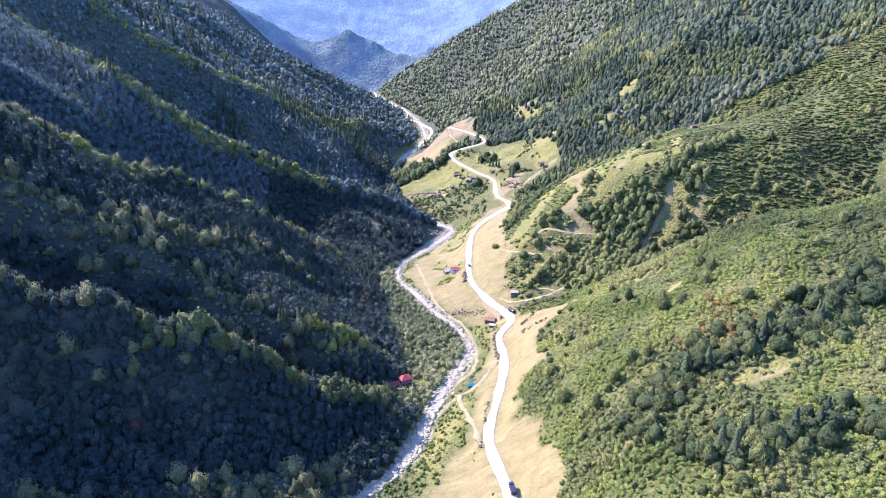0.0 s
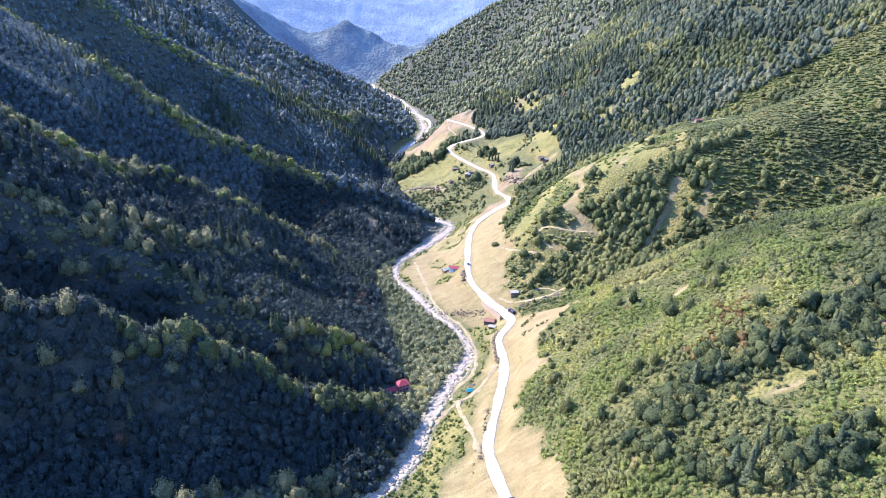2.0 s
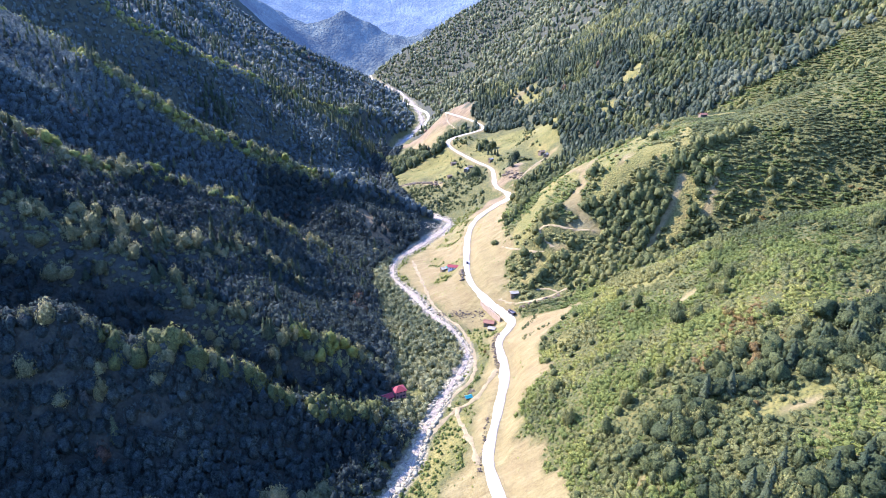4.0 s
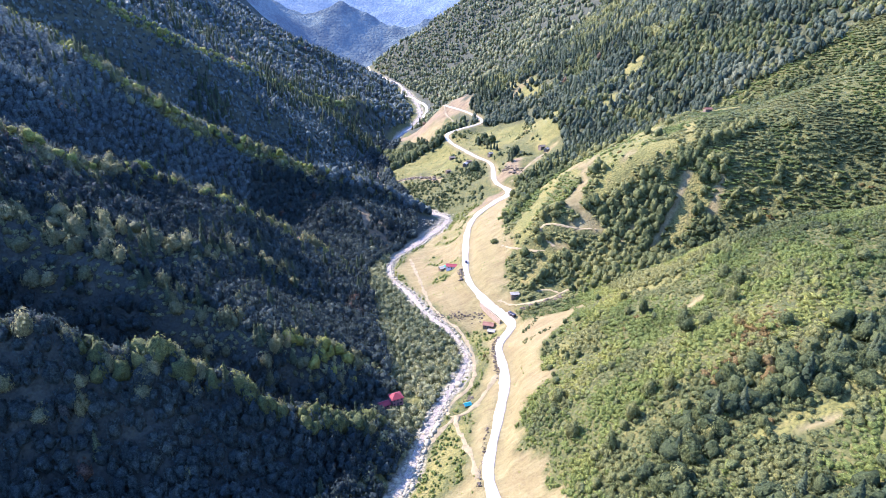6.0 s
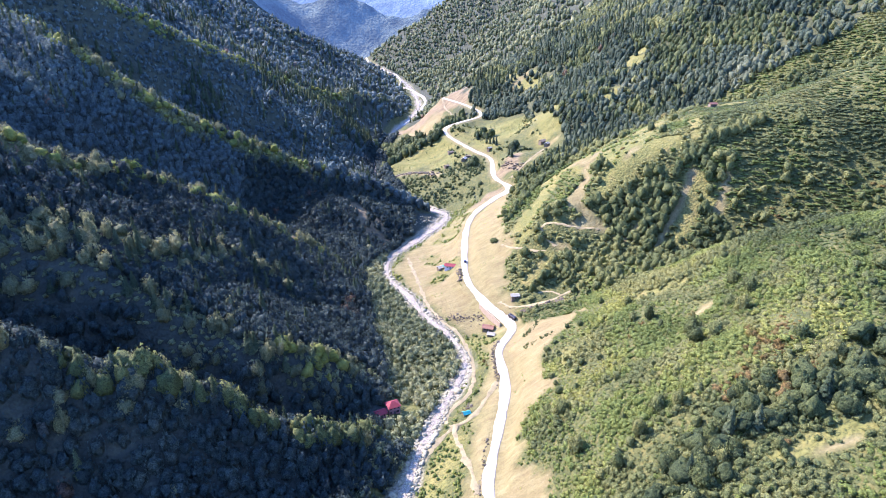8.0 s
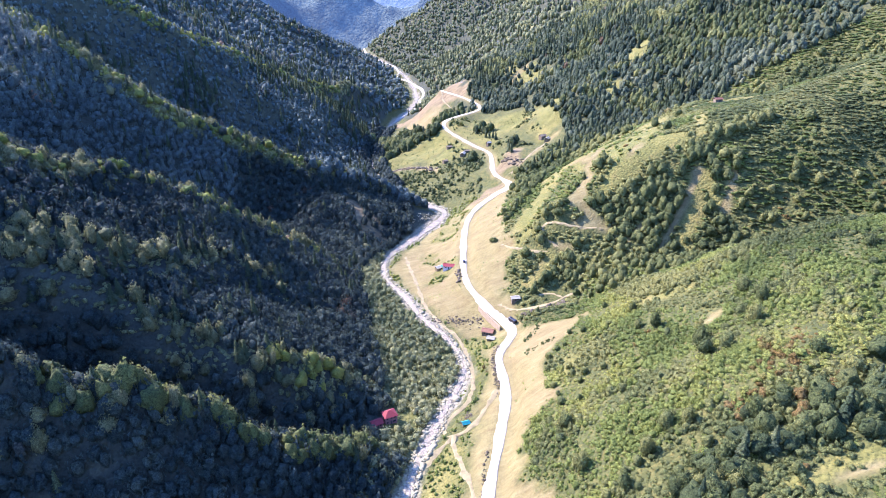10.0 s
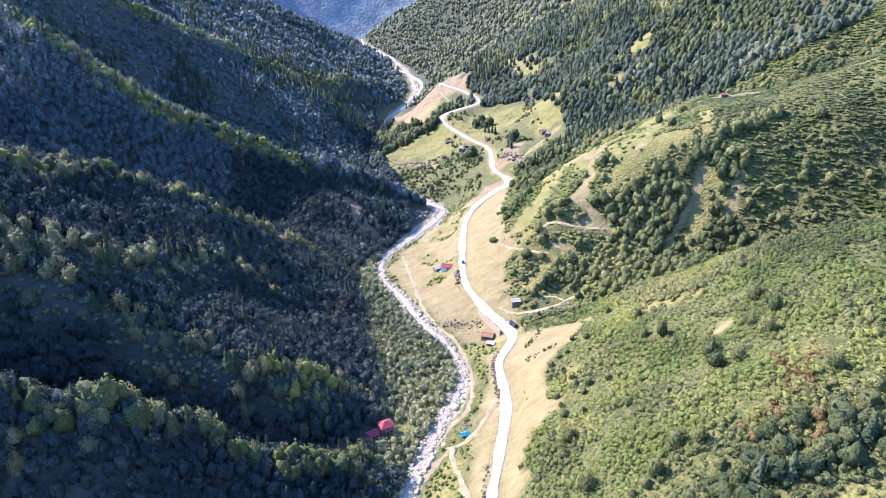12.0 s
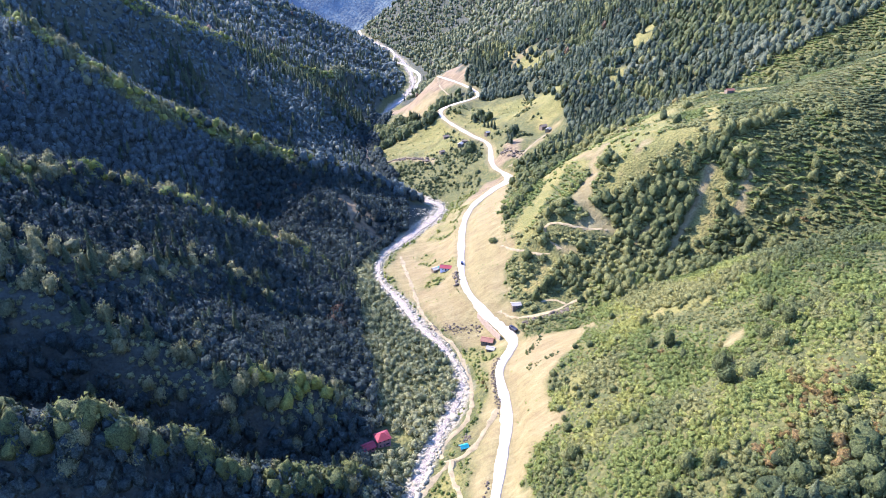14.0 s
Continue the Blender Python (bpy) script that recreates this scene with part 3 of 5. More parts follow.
HAZEL = foliage_material("hazel_leaves", (0.050, 0.071, 0.027), (0.118, 0.143, 0.045), (0.240, 0.247, 0.074), (0.19, 0.140, 0.045), 0.006, grain=1.9)
SHRUB = foliage_material("shrub_leaves", (0.080, 0.112, 0.028), (0.164, 0.207, 0.044), (0.300, 0.308, 0.066), (0.165, 0.122, 0.034), 0.03, grain=2.2)
NEEDLE = foliage_material("conifer_needles", (0.036, 0.054, 0.027), (0.065, 0.093, 0.043), (0.126, 0.153, 0.068), (0.14, 0.095, 0.06), 0.006, grain=2.2)
BARK = plain("bark", (0.13, 0.10, 0.075), 0.9, 0.35, 3.0)
GRAVEL = plain("road_gravel", (0.355, 0.325, 0.222), 0.95, 0.22, 0.3, relief=0.05)
DIRT = plain("track_dirt", (0.200, 0.168, 0.068), 0.95, 0.4, 0.3, relief=0.05)
STONE = plain("river_stone", (0.25, 0.232, 0.124), 0.9, 0.5, 1.2, relief=0.1)
ROCK = plain("dark_rock", (0.074, 0.061, 0.030), 0.9, 0.4, 0.7, relief=0.2)

earth_, meadow_, gravel_ = zones(fx_, fy_)
ground_mesh = grid_mesh("ground", fx_, fy_, gz, len(gx), len(gy))
col = ground_mesh.attributes.new("zone", "FLOAT_COLOR", "POINT")
col.data.foreach_set("color", np.stack([earth_, meadow_, gravel_, redness(fx_, fy_)], 1).astype(np.float32).ravel())
wl = ground_mesh.attributes.new("woodland", "FLOAT", "POINT")
wl.data.foreach_set("value", woodland(fx_, fy_).astype(np.float32))
ground_mesh.materials.append(GROUND)
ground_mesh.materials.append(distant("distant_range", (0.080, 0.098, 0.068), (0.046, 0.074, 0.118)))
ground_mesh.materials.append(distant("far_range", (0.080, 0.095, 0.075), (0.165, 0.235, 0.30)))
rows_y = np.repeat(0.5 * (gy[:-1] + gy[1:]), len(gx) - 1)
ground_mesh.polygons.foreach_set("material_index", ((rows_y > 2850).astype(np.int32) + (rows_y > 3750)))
ground = tagged(new("ground", ground_mesh), "steep green mountain valley ground with bare earth beside the road", "ground", kind="structure")


# ---- road, tracks, river ----
def ribbon(name, line, half, lift, thick, material, label, category, cross=5, ripple=0.0, kind="structure", ragged=0.10):
    """A bed that follows a line: crowned top, ragged edges and sides that go into the ground."""
    rng = np.random.default_rng(len(line))
    bm = bmesh.new()
    prev = None
    for k in range(len(line)):
        a, b = line[max(0, k - 1)], line[min(len(line) - 1, k + 1)]
        d = (b - a)[:2] / np.hypot(*(b - a)[:2])
        n = np.array([d[1], -d[0]])
        h = half(line[k][1]) if callable(half) else half
        row = []
        for s in np.linspace(-1, 1, cross):
            w = h * s * (1 + ragged * rng.standard_normal() * (abs(s) > 0.9))
            row.append(bm.verts.new((*(line[k][:2] + n * w), line[k][2] + lift + 0.06 * (1 - s * s) + ripple * rng.standard_normal())))
        if prev:
            for i in range(len(row) - 1):
                bm.faces.new((prev[i], prev[i + 1], row[i + 1], row[i])).smooth = True
            for i, out in ((0, -1), (-1, 1)):
                q = [bm.verts.new(u.co) for u in (prev[i], row[i])]
                q += [bm.verts.new((u.co.x + n[0] * out * thick * 1.3, u.co.y + n[1] * out * thick * 1.3, u.co.z - thick)) for u in (row[i], prev[i])]
                bm.faces.new(q if out > 0 else q[::-1])
        prev = row
    me = bpy.data.meshes.new(name)
    bm.to_mesh(me)
    bm.free()
    me.materials.append(material)
    return tagged(new(name, me), label, category, kind=kind)


ribbon("road", road_line, lambda y: ROAD_HALF * (1 + 0.13 * math.sin(y * 0.06) + 0.1 * math.sin(y * 0.21) + 0.9 * math.exp(-((y - 690) / 16) ** 2) + 0.5 * math.exp(-((y - 430) / 20) ** 2)), 0.06, 0.8, GRAVEL, "pale dusty gravel road along the valley side", "road", ragged=0.05)
for track in track_lines:
    ribbon("dirt_track", track, lambda y: 1.15 + 0.3 * math.sin(y * 0.31) + 0.2 * math.sin(y * 0.83), 0.0, 0.7, DIRT, "narrow bare earth track over the slope", "track", ragged=0.3)
ribbon("road", on_ground(VALLEY_ROAD, 12.0), lambda y: 1.5, 1.2, 3.0, GRAVEL, "pale gravel road beside the distant river", "road", ragged=0.05)


def water_material():
    m, t, b = nodes_of("river_water")
    n, n2 = noise_node(t, 0.35, 6, 0.7), noise_node(t, 1.6, 5, 0.7)
    c = ramp(t, n2, [(0.38, (0.06, 0.062, 0.042)), (0.50, (0.17, 0.146, 0.09)), (0.62, (0.50, 0.44, 0.29))])
    c = mix(t, 0.4, c, ramp(t, n, [(0.35, (0.08, 0.076, 0.05)), (0.62, (0.36, 0.315, 0.205))]))
    t.links.new(c, b.inputs["Base Color"])
    b.inputs["Roughness"].default_value = 0.6
    b.inputs["Specular IOR Level"].default_value = 0.12
    bump(t, b, n2, 0.9, 0.25)
    return m


ribbon("river", river_line, lambda y: river_half(y) * 0.55, -0.25, 0.6, water_material(), "shallow foaming mountain river between pale boulders", "river", cross=7, ripple=0.08)


# ---- plants: shapes ----
def ico(level):
    bm = bmesh.new()
    bmesh.ops.create_icosphere(bm, subdivisions=level, radius=1)
    v = np.array([x.co for x in bm.verts])
    f = np.array([[x.index for x in p.verts] for p in bm.faces])
    bm.free()
    return v, f


ICOS = {level: ico(level) for level in (1, 2, 3)}
ICO_V, ICO_F = ICOS[1]


def leaves_on(rng, p, n, size, loose):
    """Loose leaf sprays at the places p, facing about along n."""
    count = len(p)
    face = n + loose * rng.standard_normal((count, 3)) + (0, 0, 0.1)
    a = np.cross(face, rng.standard_normal((count, 3)))
    a /= np.linalg.norm(a, axis=1)[:, None]
    b = np.cross(face, a)
    b /= np.linalg.norm(b, axis=1)[:, None] + 1e-6
    s = size * rng.uniform(0.6, 1.4, (count, 1))
    v = np.stack([p - a * s * 0.6 - b * s * 0.4, p + a * s * 0.7, p - a * s * 0.25 + b * s * 0.75], 1).reshape(-1, 3)
    return v, np.arange(count * 3).reshape(-1, 3)


def join(parts):
    vs, fs, n = [], [], 0
    for v, f in parts:
        vs.append(v)
        fs.append(f + n)
        n += len(v)
    return np.vstack(vs), np.vstack(fs)


def crown(seed, level, lobes, leaf_count, leaf_size, low=0.1, rough=0.1, slim=1.0, core=0.86, loose=0.35, bough=(0.28, 0.48)):
    """A crown 1 unit high and wide over its foot: several swelling boughs, an inner mass and loose leaf sprays all over it."""
    rng = np.random.default_rng(seed)
    d, f = ICOS[level]
    d = d @ np.array(Euler(rng.uniform(0, 6, 3)).to_matrix())
    c = rng.standard_normal((lobes, 3))
    c[:, 2] = np.abs(c[:, 2]) * 1.1 - 0.25
    c *= (rng.uniform(0.30, 0.56, lobes) / np.linalg.norm(c, axis=1))[:, None]
    r = rng.uniform(*bough, lobes)

    def skin(way):
        along = way @ c.T
        inside = along ** 2 - (c * c).sum(1) + r * r
        return np.maximum(np.where(inside > 0, along + np.sqrt(np.maximum(inside, 0)), 0.0).max(1), 0.34)

    v = d * (core * skin(d) * (1 + rough * rng.standard_normal(len(d))))[:, None]
    keep_f = v[f].mean(1)[:, 2] > -0.34
    f = f[keep_f]
    used = np.unique(f)
    back = np.zeros(len(v), int)
    back[used] = np.arange(len(used))
    v, f = v[used], back[f]
    way = rng.standard_normal((leaf_count, 3))
    way[:, 2] = np.abs(way[:, 2]) - 0.42 * rng.random(leaf_count)
    way /= np.linalg.norm(way, axis=1)[:, None]
    p = way * (skin(way) * rng.uniform(core, 1.10, leaf_count))[:, None]
    near = c[np.argmin(((p[:, None] - c[None]) ** 2).sum(2), axis=1)]
    n = p - 0.75 * near
    n /= np.linalg.norm(n, axis=1)[:, None] + 1e-6
    v, f = join([(v, f), leaves_on(rng, p, n, leaf_size, loose)])
    v[:, 2] -= np.quantile(v[:, 2], 0.03)
    v[:, 2] = low + (1 - low) * v[:, 2] / np.quantile(v[:, 2], 0.985)
    v[:, :2] /= 2 * np.quantile(np.hypot(v[:, 0], v[:, 1]), 0.93)
    v[:, :2] *= 1 - (1 - slim) * np.clip(v[:, 2:], 0, 1)
    return v, f


def spruce(seed, tiers, sides, slim=0.19, droop=0.06):
    """A conifer 1 unit high: a dense tapering mast of needles with uneven boughs standing out of it."""
    rng = np.random.default_rng(seed)
    ang = np.arange(6) * math.pi / 3
    core = np.vstack([np.stack([np.cos(ang) * slim * 0.62, np.sin(ang) * slim * 0.62, np.full(6, 0.06)], 1), [[0, 0, 0.97]]])
    parts = [(core, np.array([(i, (i + 1) % 6, 6) for i in range(6)]))]
    for k in range(tiers):
        u = (k + rng.uniform(-0.25, 0.25)) / tiers
        z0 = 0.10 + 0.86 * max(0, u)
        r = slim * (1 - max(0, u)) ** 0.8 + 0.012
        for s in range(sides):
            a = 2 * math.pi * (s + 0.5 * (k % 2) + rng.uniform(-0.3, 0.3)) / sides
            out, wide = r * rng.uniform(0.75, 1.25), r * rng.uniform(0.5, 0.8)
            d, n = np.array([math.cos(a), math.sin(a), 0]), np.array([-math.sin(a), math.cos(a), 0])
            up = np.array([0, 0, z0 + rng.uniform(-0.02, 0.02)])
            tall = 1.5 / tiers
            v = np.array([d * r * 0.15 + up + (0, 0, tall * 0.6), d * out * 0.62 + n * wide * 0.5 + up - (0, 0, droop * 0.2), d * out + up - (0, 0, droop * rng.uniform(0.3, 1.0) * r / slim), d * out * 0.62 - n * wide * 0.5 + up - (0, 0, droop * 0.2)])
            parts.append((v, np.array([(0, 1, 2), (0, 2, 3)])))
    return join(parts)


def rod(a, b, r0, r1, sides=6):
    a, b = np.asarray(a, float), np.asarray(b, float)
    d = (b - a) / np.linalg.norm(b - a)
    s = np.cross(d, (0.3, 0.9, 0.1))
    s /= np.linalg.norm(s)
    w = np.cross(d, s)
    ang = np.arange(sides) * 2 * math.pi / sides
    ring = np.cos(ang)[:, None] * s + np.sin(ang)[:, None] * w
    v = np.vstack([a + ring * r0, b + ring * r1])
    f = [(i, (i + 1) % sides, sides + (i + 1) % sides) for i in range(sides)] + [(i, sides + (i + 1) % sides, sides + i) for i in range(sides)]
    return v, np.array(f)


def trunk_shape(seed, tall=0.55):
    rng = np.random.default_rng(seed)
    parts = [rod((0, 0, -0.05), (0.01, 0.0, tall * 0.5), 0.034, 0.025), rod((0.01, 0, tall * 0.5), (0.0, 0.01, tall), 0.025, 0.014)]
    for k in range(5):
        ang = k * 1.3 + rng.uniform(0, 0.6)
        z = tall * rng.uniform(0.4, 0.95)
        parts.append(rod((0, 0, z), (0.24 * math.cos(ang), 0.24 * math.sin(ang), z + rng.uniform(0.08, 0.22)), 0.013, 0.005, 5))
    return join(parts)


def tri_mesh(name, v, f, material, tint=None):
    me = bpy.data.meshes.new(name)
    me.vertices.add(len(v))
    me.vertices.foreach_set("co", np.ascontiguousarray(v, dtype=np.float32).ravel())
    me.loops.add(f.size)
    me.loops.foreach_set("vertex_index", np.ascontiguousarray(f, dtype=np.int32).ravel())
    me.polygons.add(len(f))
    me.polygons.foreach_set("loop_start", np.arange(len(f), dtype=np.int32) * 3)
    me.polygons.foreach_set("use_smooth", np.ones(len(f), bool))
    me.update(calc_edges=True)
    if tint is not None:
        a = me.attributes.new("tint", "FLOAT_COLOR", "POINT")
        a.data.foreach_set("color", np.ascontiguousarray(tint, dtype=np.float32).ravel())
    me.materials.append(material)
    return me


def grown(name, shapes, x, y, height, width, tint, material, label, category, sink=0.3, seed=0):
    """Many plants of one kind, joined into one mesh; every plant turned and sized for itself."""
    rng = np.random.default_rng(seed)
    z = ground_height(x, y) - sink
    which = rng.integers(0, len(shapes), len(x))
    turn = rng.uniform(0, 2 * math.pi, len(x))
    vs, fs, ts, n = [], [], [], 0
    for k, (v, f) in enumerate(shapes):
        i = np.flatnonzero(which == k)
        if not len(i):
            continue
        c, s = np.cos(turn[i])[:, None], np.sin(turn[i])[:, None]
        px = (v[:, 0] * c - v[:, 1] * s) * width[i][:, None] + x[i][:, None]
        py = (v[:, 0] * s + v[:, 1] * c) * width[i][:, None] + y[i][:, None]
        pz = v[:, 2] * height[i][:, None] + z[i][:, None]
        vs.append(np.stack([px, py, pz], 2).reshape(-1, 3))
        fs.append((f[None] + (np.arange(len(i)) * len(v))[:, None, None] + n).reshape(-1, 3))
        ts.append(np.repeat(tint[i], len(v), 0))
        n += len(i) * len(v)
    me = tri_mesh(name, np.vstack(vs), np.vstack(fs), material, np.vstack(ts))
    return tagged(new(name, me), label, category, kind="stuff")


def tints(rng, x, y, base=0.5, patch=0.5, lone=0.35):
    """Red: from dark to light green, in patches and from plant to plant; green: which plants are dry."""
    r = np.clip(base + patch * fbm(x, y, 38, 3, 77) * 1.3 + lone * (rng.random(len(x)) - 0.5), 0, 1)
    g = np.clip(rng.random(len(x)) * 0.55 + 0.45 * (fbm(x, y, 30, 2, 55) + 0.5) + 0.02, 0, 1)
    for px, py, reach in ((127, 257, 8), (113, 247, 6), (138, 269, 7), (141, 245, 6), (126, 238, 4), (133, 262, 6)):
        near = np.hypot(x - px, (y - py) * 1.2) + 7 * fbm(x, y, 5, 2, 23) < reach
        g = np.maximum(g, near * (0.96 + 0.1 * rng.random(len(x))) * (rng.random(len(x)) < 0.45))
    return np.stack([r, g, rng.random(len(x)), np.ones(len(x))], 1)


def scatter(seed, x0, x1, y0, y1, step, keep_fn):
    rng = np.random.default_rng(seed)
    xs, ys = np.meshgrid(np.arange(x0, x1, step), np.arange(y0, y1, step))
    x = (xs + rng.uniform(-0.5, 0.5, xs.shape) * step).ravel()
    y = (ys + rng.uniform(-0.5, 0.5, xs.shape) * step).ravel()
    p = np.clip(keep_fn(x, y), 0, 1)
    k = rng.random(len(x)) < p
    return x[k], y[k], rng


def clear(x, y, road_gap=7.0, river_gap=3.0):
    """1 where plants can stand: off the road, the river and the bare earth."""
    e, m, g = zones(x, y)
    dd = to_line(x, y, road_cut)[0]
    dr = to_line(x, y, river_cut)[0]
    ok = (dd > road_gap) & (dr > river_half(y) + river_gap)
    for line2 in TRACKS:
        ok &= to_line(x, y, np.column_stack([line2, np.zeros(len(line2))]))[0] > np.where(x > 50, 4.5, 3.0)
    for hx, hy, gap in YARDS:
        ok &= np.hypot(x - hx, y - hy) > gap
    return ok * (1 - np.clip(e * 1.6, 0, 1)), m


YARDS = [(36, 425, 9), (39, 414, 6), (-24, 336, 9), (-30, 330, 7), (12, 518, 9), (3, 523, 6), (56, 446, 8), (17, 329, 5), (128, 784, 12), (131, 771, 8), (36, 833, 8), (19, 874, 8), (13, 828, 8), (69, 846, 7), (247, 605, 7), (-16, 338, 7)]
river_x = lambda y: np.interp(y, river_line[:, 1], river_line[:, 0])

BROAD_NEAR = [crown(k, 2, 18, 280, 0.105, low=0.08, rough=0.06, core=0.82, loose=0.4, bough=(0.22, 0.36)) for k in range(8)]
BROAD_MID = [crown(20 + k, 2, 13, 34, 0.15, low=0.03, rough=0.08, core=0.88, bough=(0.22, 0.38)) for k in range(8)]
BROAD_FAR = [crown(40 + k, 1, 6, 13, 0.22, low=0.02, rough=0.12, slim=0.7, core=0.9, loose=0.3) for k in range(8)]
BROAD_FLANK = [crown(100 + k, 1, 9, 40, 0.19, low=0.0, core=0.82, loose=0.4) for k in range(8)]
BROAD_DIST = [crown(120 + k, 1, 5, 5, 0.28, low=0.0, rough=0.12, slim=0.7, core=0.9, loose=0.3) for k in range(6)]
BUSH = [crown(60 + k, 1, 7, 21, 0.24, low=-0.2, rough=0.16, core=0.85) for k in range(10)]
BUSH_FAR = [crown(80 + k, 1, 6, 11, 0.28, low=-0.2, rough=0.16, core=0.88) for k in range(8)]
SPRUCE_NEAR = [spruce(k, 14, 9) for k in range(5)]
SPRUCE_MID = [spruce(20 + k, 8, 6) for k in range(4)]
SPRUCE_FAR = [spruce(40 + k, 4, 5, slim=0.20) for k in range(4)]
SPRUCE_DIST = [spruce(50 + k, 3, 4, slim=0.21) for k in range(4)]

# crest lines of the near spurs carry the taller, well-lit trees
CRESTS = [LEFT_LINES[-1], LEFT_LINES[0], LEFT_LINES[3], LEFT_LINES[6], LEFT_LINES[7], LEFT_LINES[9]]


def near_crest(x, y):
    d = np.full(x.shape, 1e9)
    for c in CRESTS:
        d = np.minimum(d, to_line(x, y, c)[0])
    return d


# belts of taller trees that follow the gullies of the near right slope
BELTS = [arr((185, 243, 0), (160, 231, 0), (147, 225, 0), (118, 230, 0), (98, 228, 0), (79, 209, 0)), arr((140, 168, 0), (131, 175, 0), (110, 173, 0), (91, 178, 0))]


def tree_belt(x, y):
    d = np.full(x.shape, 1e9)
    for belt in BELTS:
        d = np.minimum(d, to_line(x, y, belt)[0])
    return np.maximum(0, d + 14 * fbm(x, y, 22, 3, 37))


# ---- single trees, each a thing with trunk and crown ----
def tree_thing(name, shape, leaf, seed, label, category, group):
    root = new(name)
    tagged(root, label, category, group)
    v, f = trunk_shape(seed)
    if leaf is NEEDLE:
        v, f = rod((0, 0, -0.05), (0, 0, 0.96), 0.022, 0.004)
    t_ob = new("trunk", tri_mesh("trunk", v, f, BARK))
    t_ob.parent = root
    rng = np.random.default_rng(seed)
    tint = np.tile([rng.uniform(0.35, 0.95), rng.uniform(0, 0.9), rng.random(), 1], (len(shape[0]), 1))
    c_ob = new("crown", tri_mesh("crown", shape[0], shape[1], leaf, tint))
    c_ob.parent = root
    return root


def plant_singles(protos, x, y, h, w, rng):
    z = ground_height(x, y) - 0.2
    for i in range(len(x)):
        root = protos[i % len(protos)]
        size = Matrix.Diagonal((w[i], w[i], h[i], 1))
        m = Matrix.Translation((x[i], y[i], z[i])) @ Matrix.Rotation(rng.uniform(0, 6.28), 4, "Z")
        if i < len(protos):
            root.matrix_basis = m @ size
        else:
            made = copy_thing(root, m)
            made.scale = (w[i], w[i], h[i])


broad_protos = [tree_thing("broadleaf_tree", BROAD_NEAR[k], LEAF, k, "rounded green broadleaf tree standing on the slope", "tree", "broadleaf trees on the slopes") for k in range(8)]
spruce_protos = [tree_thing("spruce_tree", SPRUCE_NEAR[k], NEEDLE, 50 + k, "tall dark green spruce standing on the slope", "tree", "spruces on the slopes") for k in range(5)]


def left_single(x, y):
    d = near_crest(x, y)
    ok, _ = clear(x, y)
    return ok * (x < toe(y)) * (1 - smooth(2, 17, d + 14 * fbm(x, y, 30, 2, 49))) * 0.6


bx, by, rng = scatter(101, -330, -30, 170, 720, 7.0, left_single)
ex, ey, _ = scatter(102, 60, 230, 150, 330, 7.5, lambda x, y: clear(x, y)[0] * np.maximum(0.85 * (1 - smooth(3, 11, tree_belt(x, y))), 0.03))
pick = rng.permutation(len(bx))[:330]
bx, by = bx[pick], by[pick]
plant_singles(broad_protos, bx, by, 6.0 + 6.5 * rng.random(len(bx)) ** 1.6, 5.5 + 5.0 * rng.random(len(bx)) ** 1.4, rng)
hazel_protos = [tree_thing("hazel_tree", BROAD_NEAR[k], HAZEL, 30 + k, "bushy light green tree standing in the scrub", "tree", "bushy trees on the sunny slope") for k in range(8)]
pick = rng.permutation(len(ex))[:190]
ex, ey = ex[pick], ey[pick]
ex, ey = np.append(arr(94, 87, 79, 68, 101, 47, 49, 86, 82, 136, 119, 121.5, 110.5, 110, 117, 104), ex), np.append(arr(503, 490, 479, 472, 512, 524, 521, 508, 493, 293, 300, 283, 331, 363, 297, 338), ey)
plant_singles(hazel_protos, ex, ey, np.where(ey > 450, rng.uniform(4, 6, len(ex)), rng.uniform(5.5, 10, len(ex))), rng.uniform(5, 8.5, len(ex)), rng)

cx, cy, rng = scatter(103, -260, -50, 250, 640, 17.0, lambda x, y: clear(x, y)[0] * (x < toe(y) - 6) * (fbm(x, y, 50, 2, 17) > -0.05) * 0.5)
dx, dy, _ = scatter(104, 75, 170, 160, 260, 9.0, lambda x, y: clear(x, y)[0] * (tree_belt(x, y) < 5) * 0.6)
mx = arr(-52, -44, -38, -30, -24, -16, -8, -2, 68, 72, 79, 76, 88, 86, 12, 22)
my = arr(930, 938, 925, 945, 934, 948, 930, 940, 876, 868, 852, 860, 756, 762, 1005, 1012)
cx, cy = np.concatenate([cx[:150], dx, mx]), np.concatenate([cy[:150], dy, my])
plant_singles(spruce_protos, cx, cy, rng.uniform(9, 15, len(cx)), rng.uniform(12, 17, len(cx)), rng)

# ---- woods and scrub in bulk ----
def left_wood(x, y):
    ok, m = clear(x, y)
    hollow = fbm(x, y, 40, 3, 12)
    return ok * (x < toe(y)) * np.clip(1.1 + hollow * 0.9, 0.85, 1.0) * (1 - 0.7 * crest_grass(x, y))


def under_canopy(x, y):
    """How far closed woods cover the shaded slope: in the hollows, not on the open backs of the spurs."""
    open_back = 1 - smooth(3, 13, near_crest(x, y) + 10 * fbm(x, y, 30, 2, 49))
    return 1 - open_back * smooth(25, 45, to_line(x, y, LEFT_LINES[0])[0])


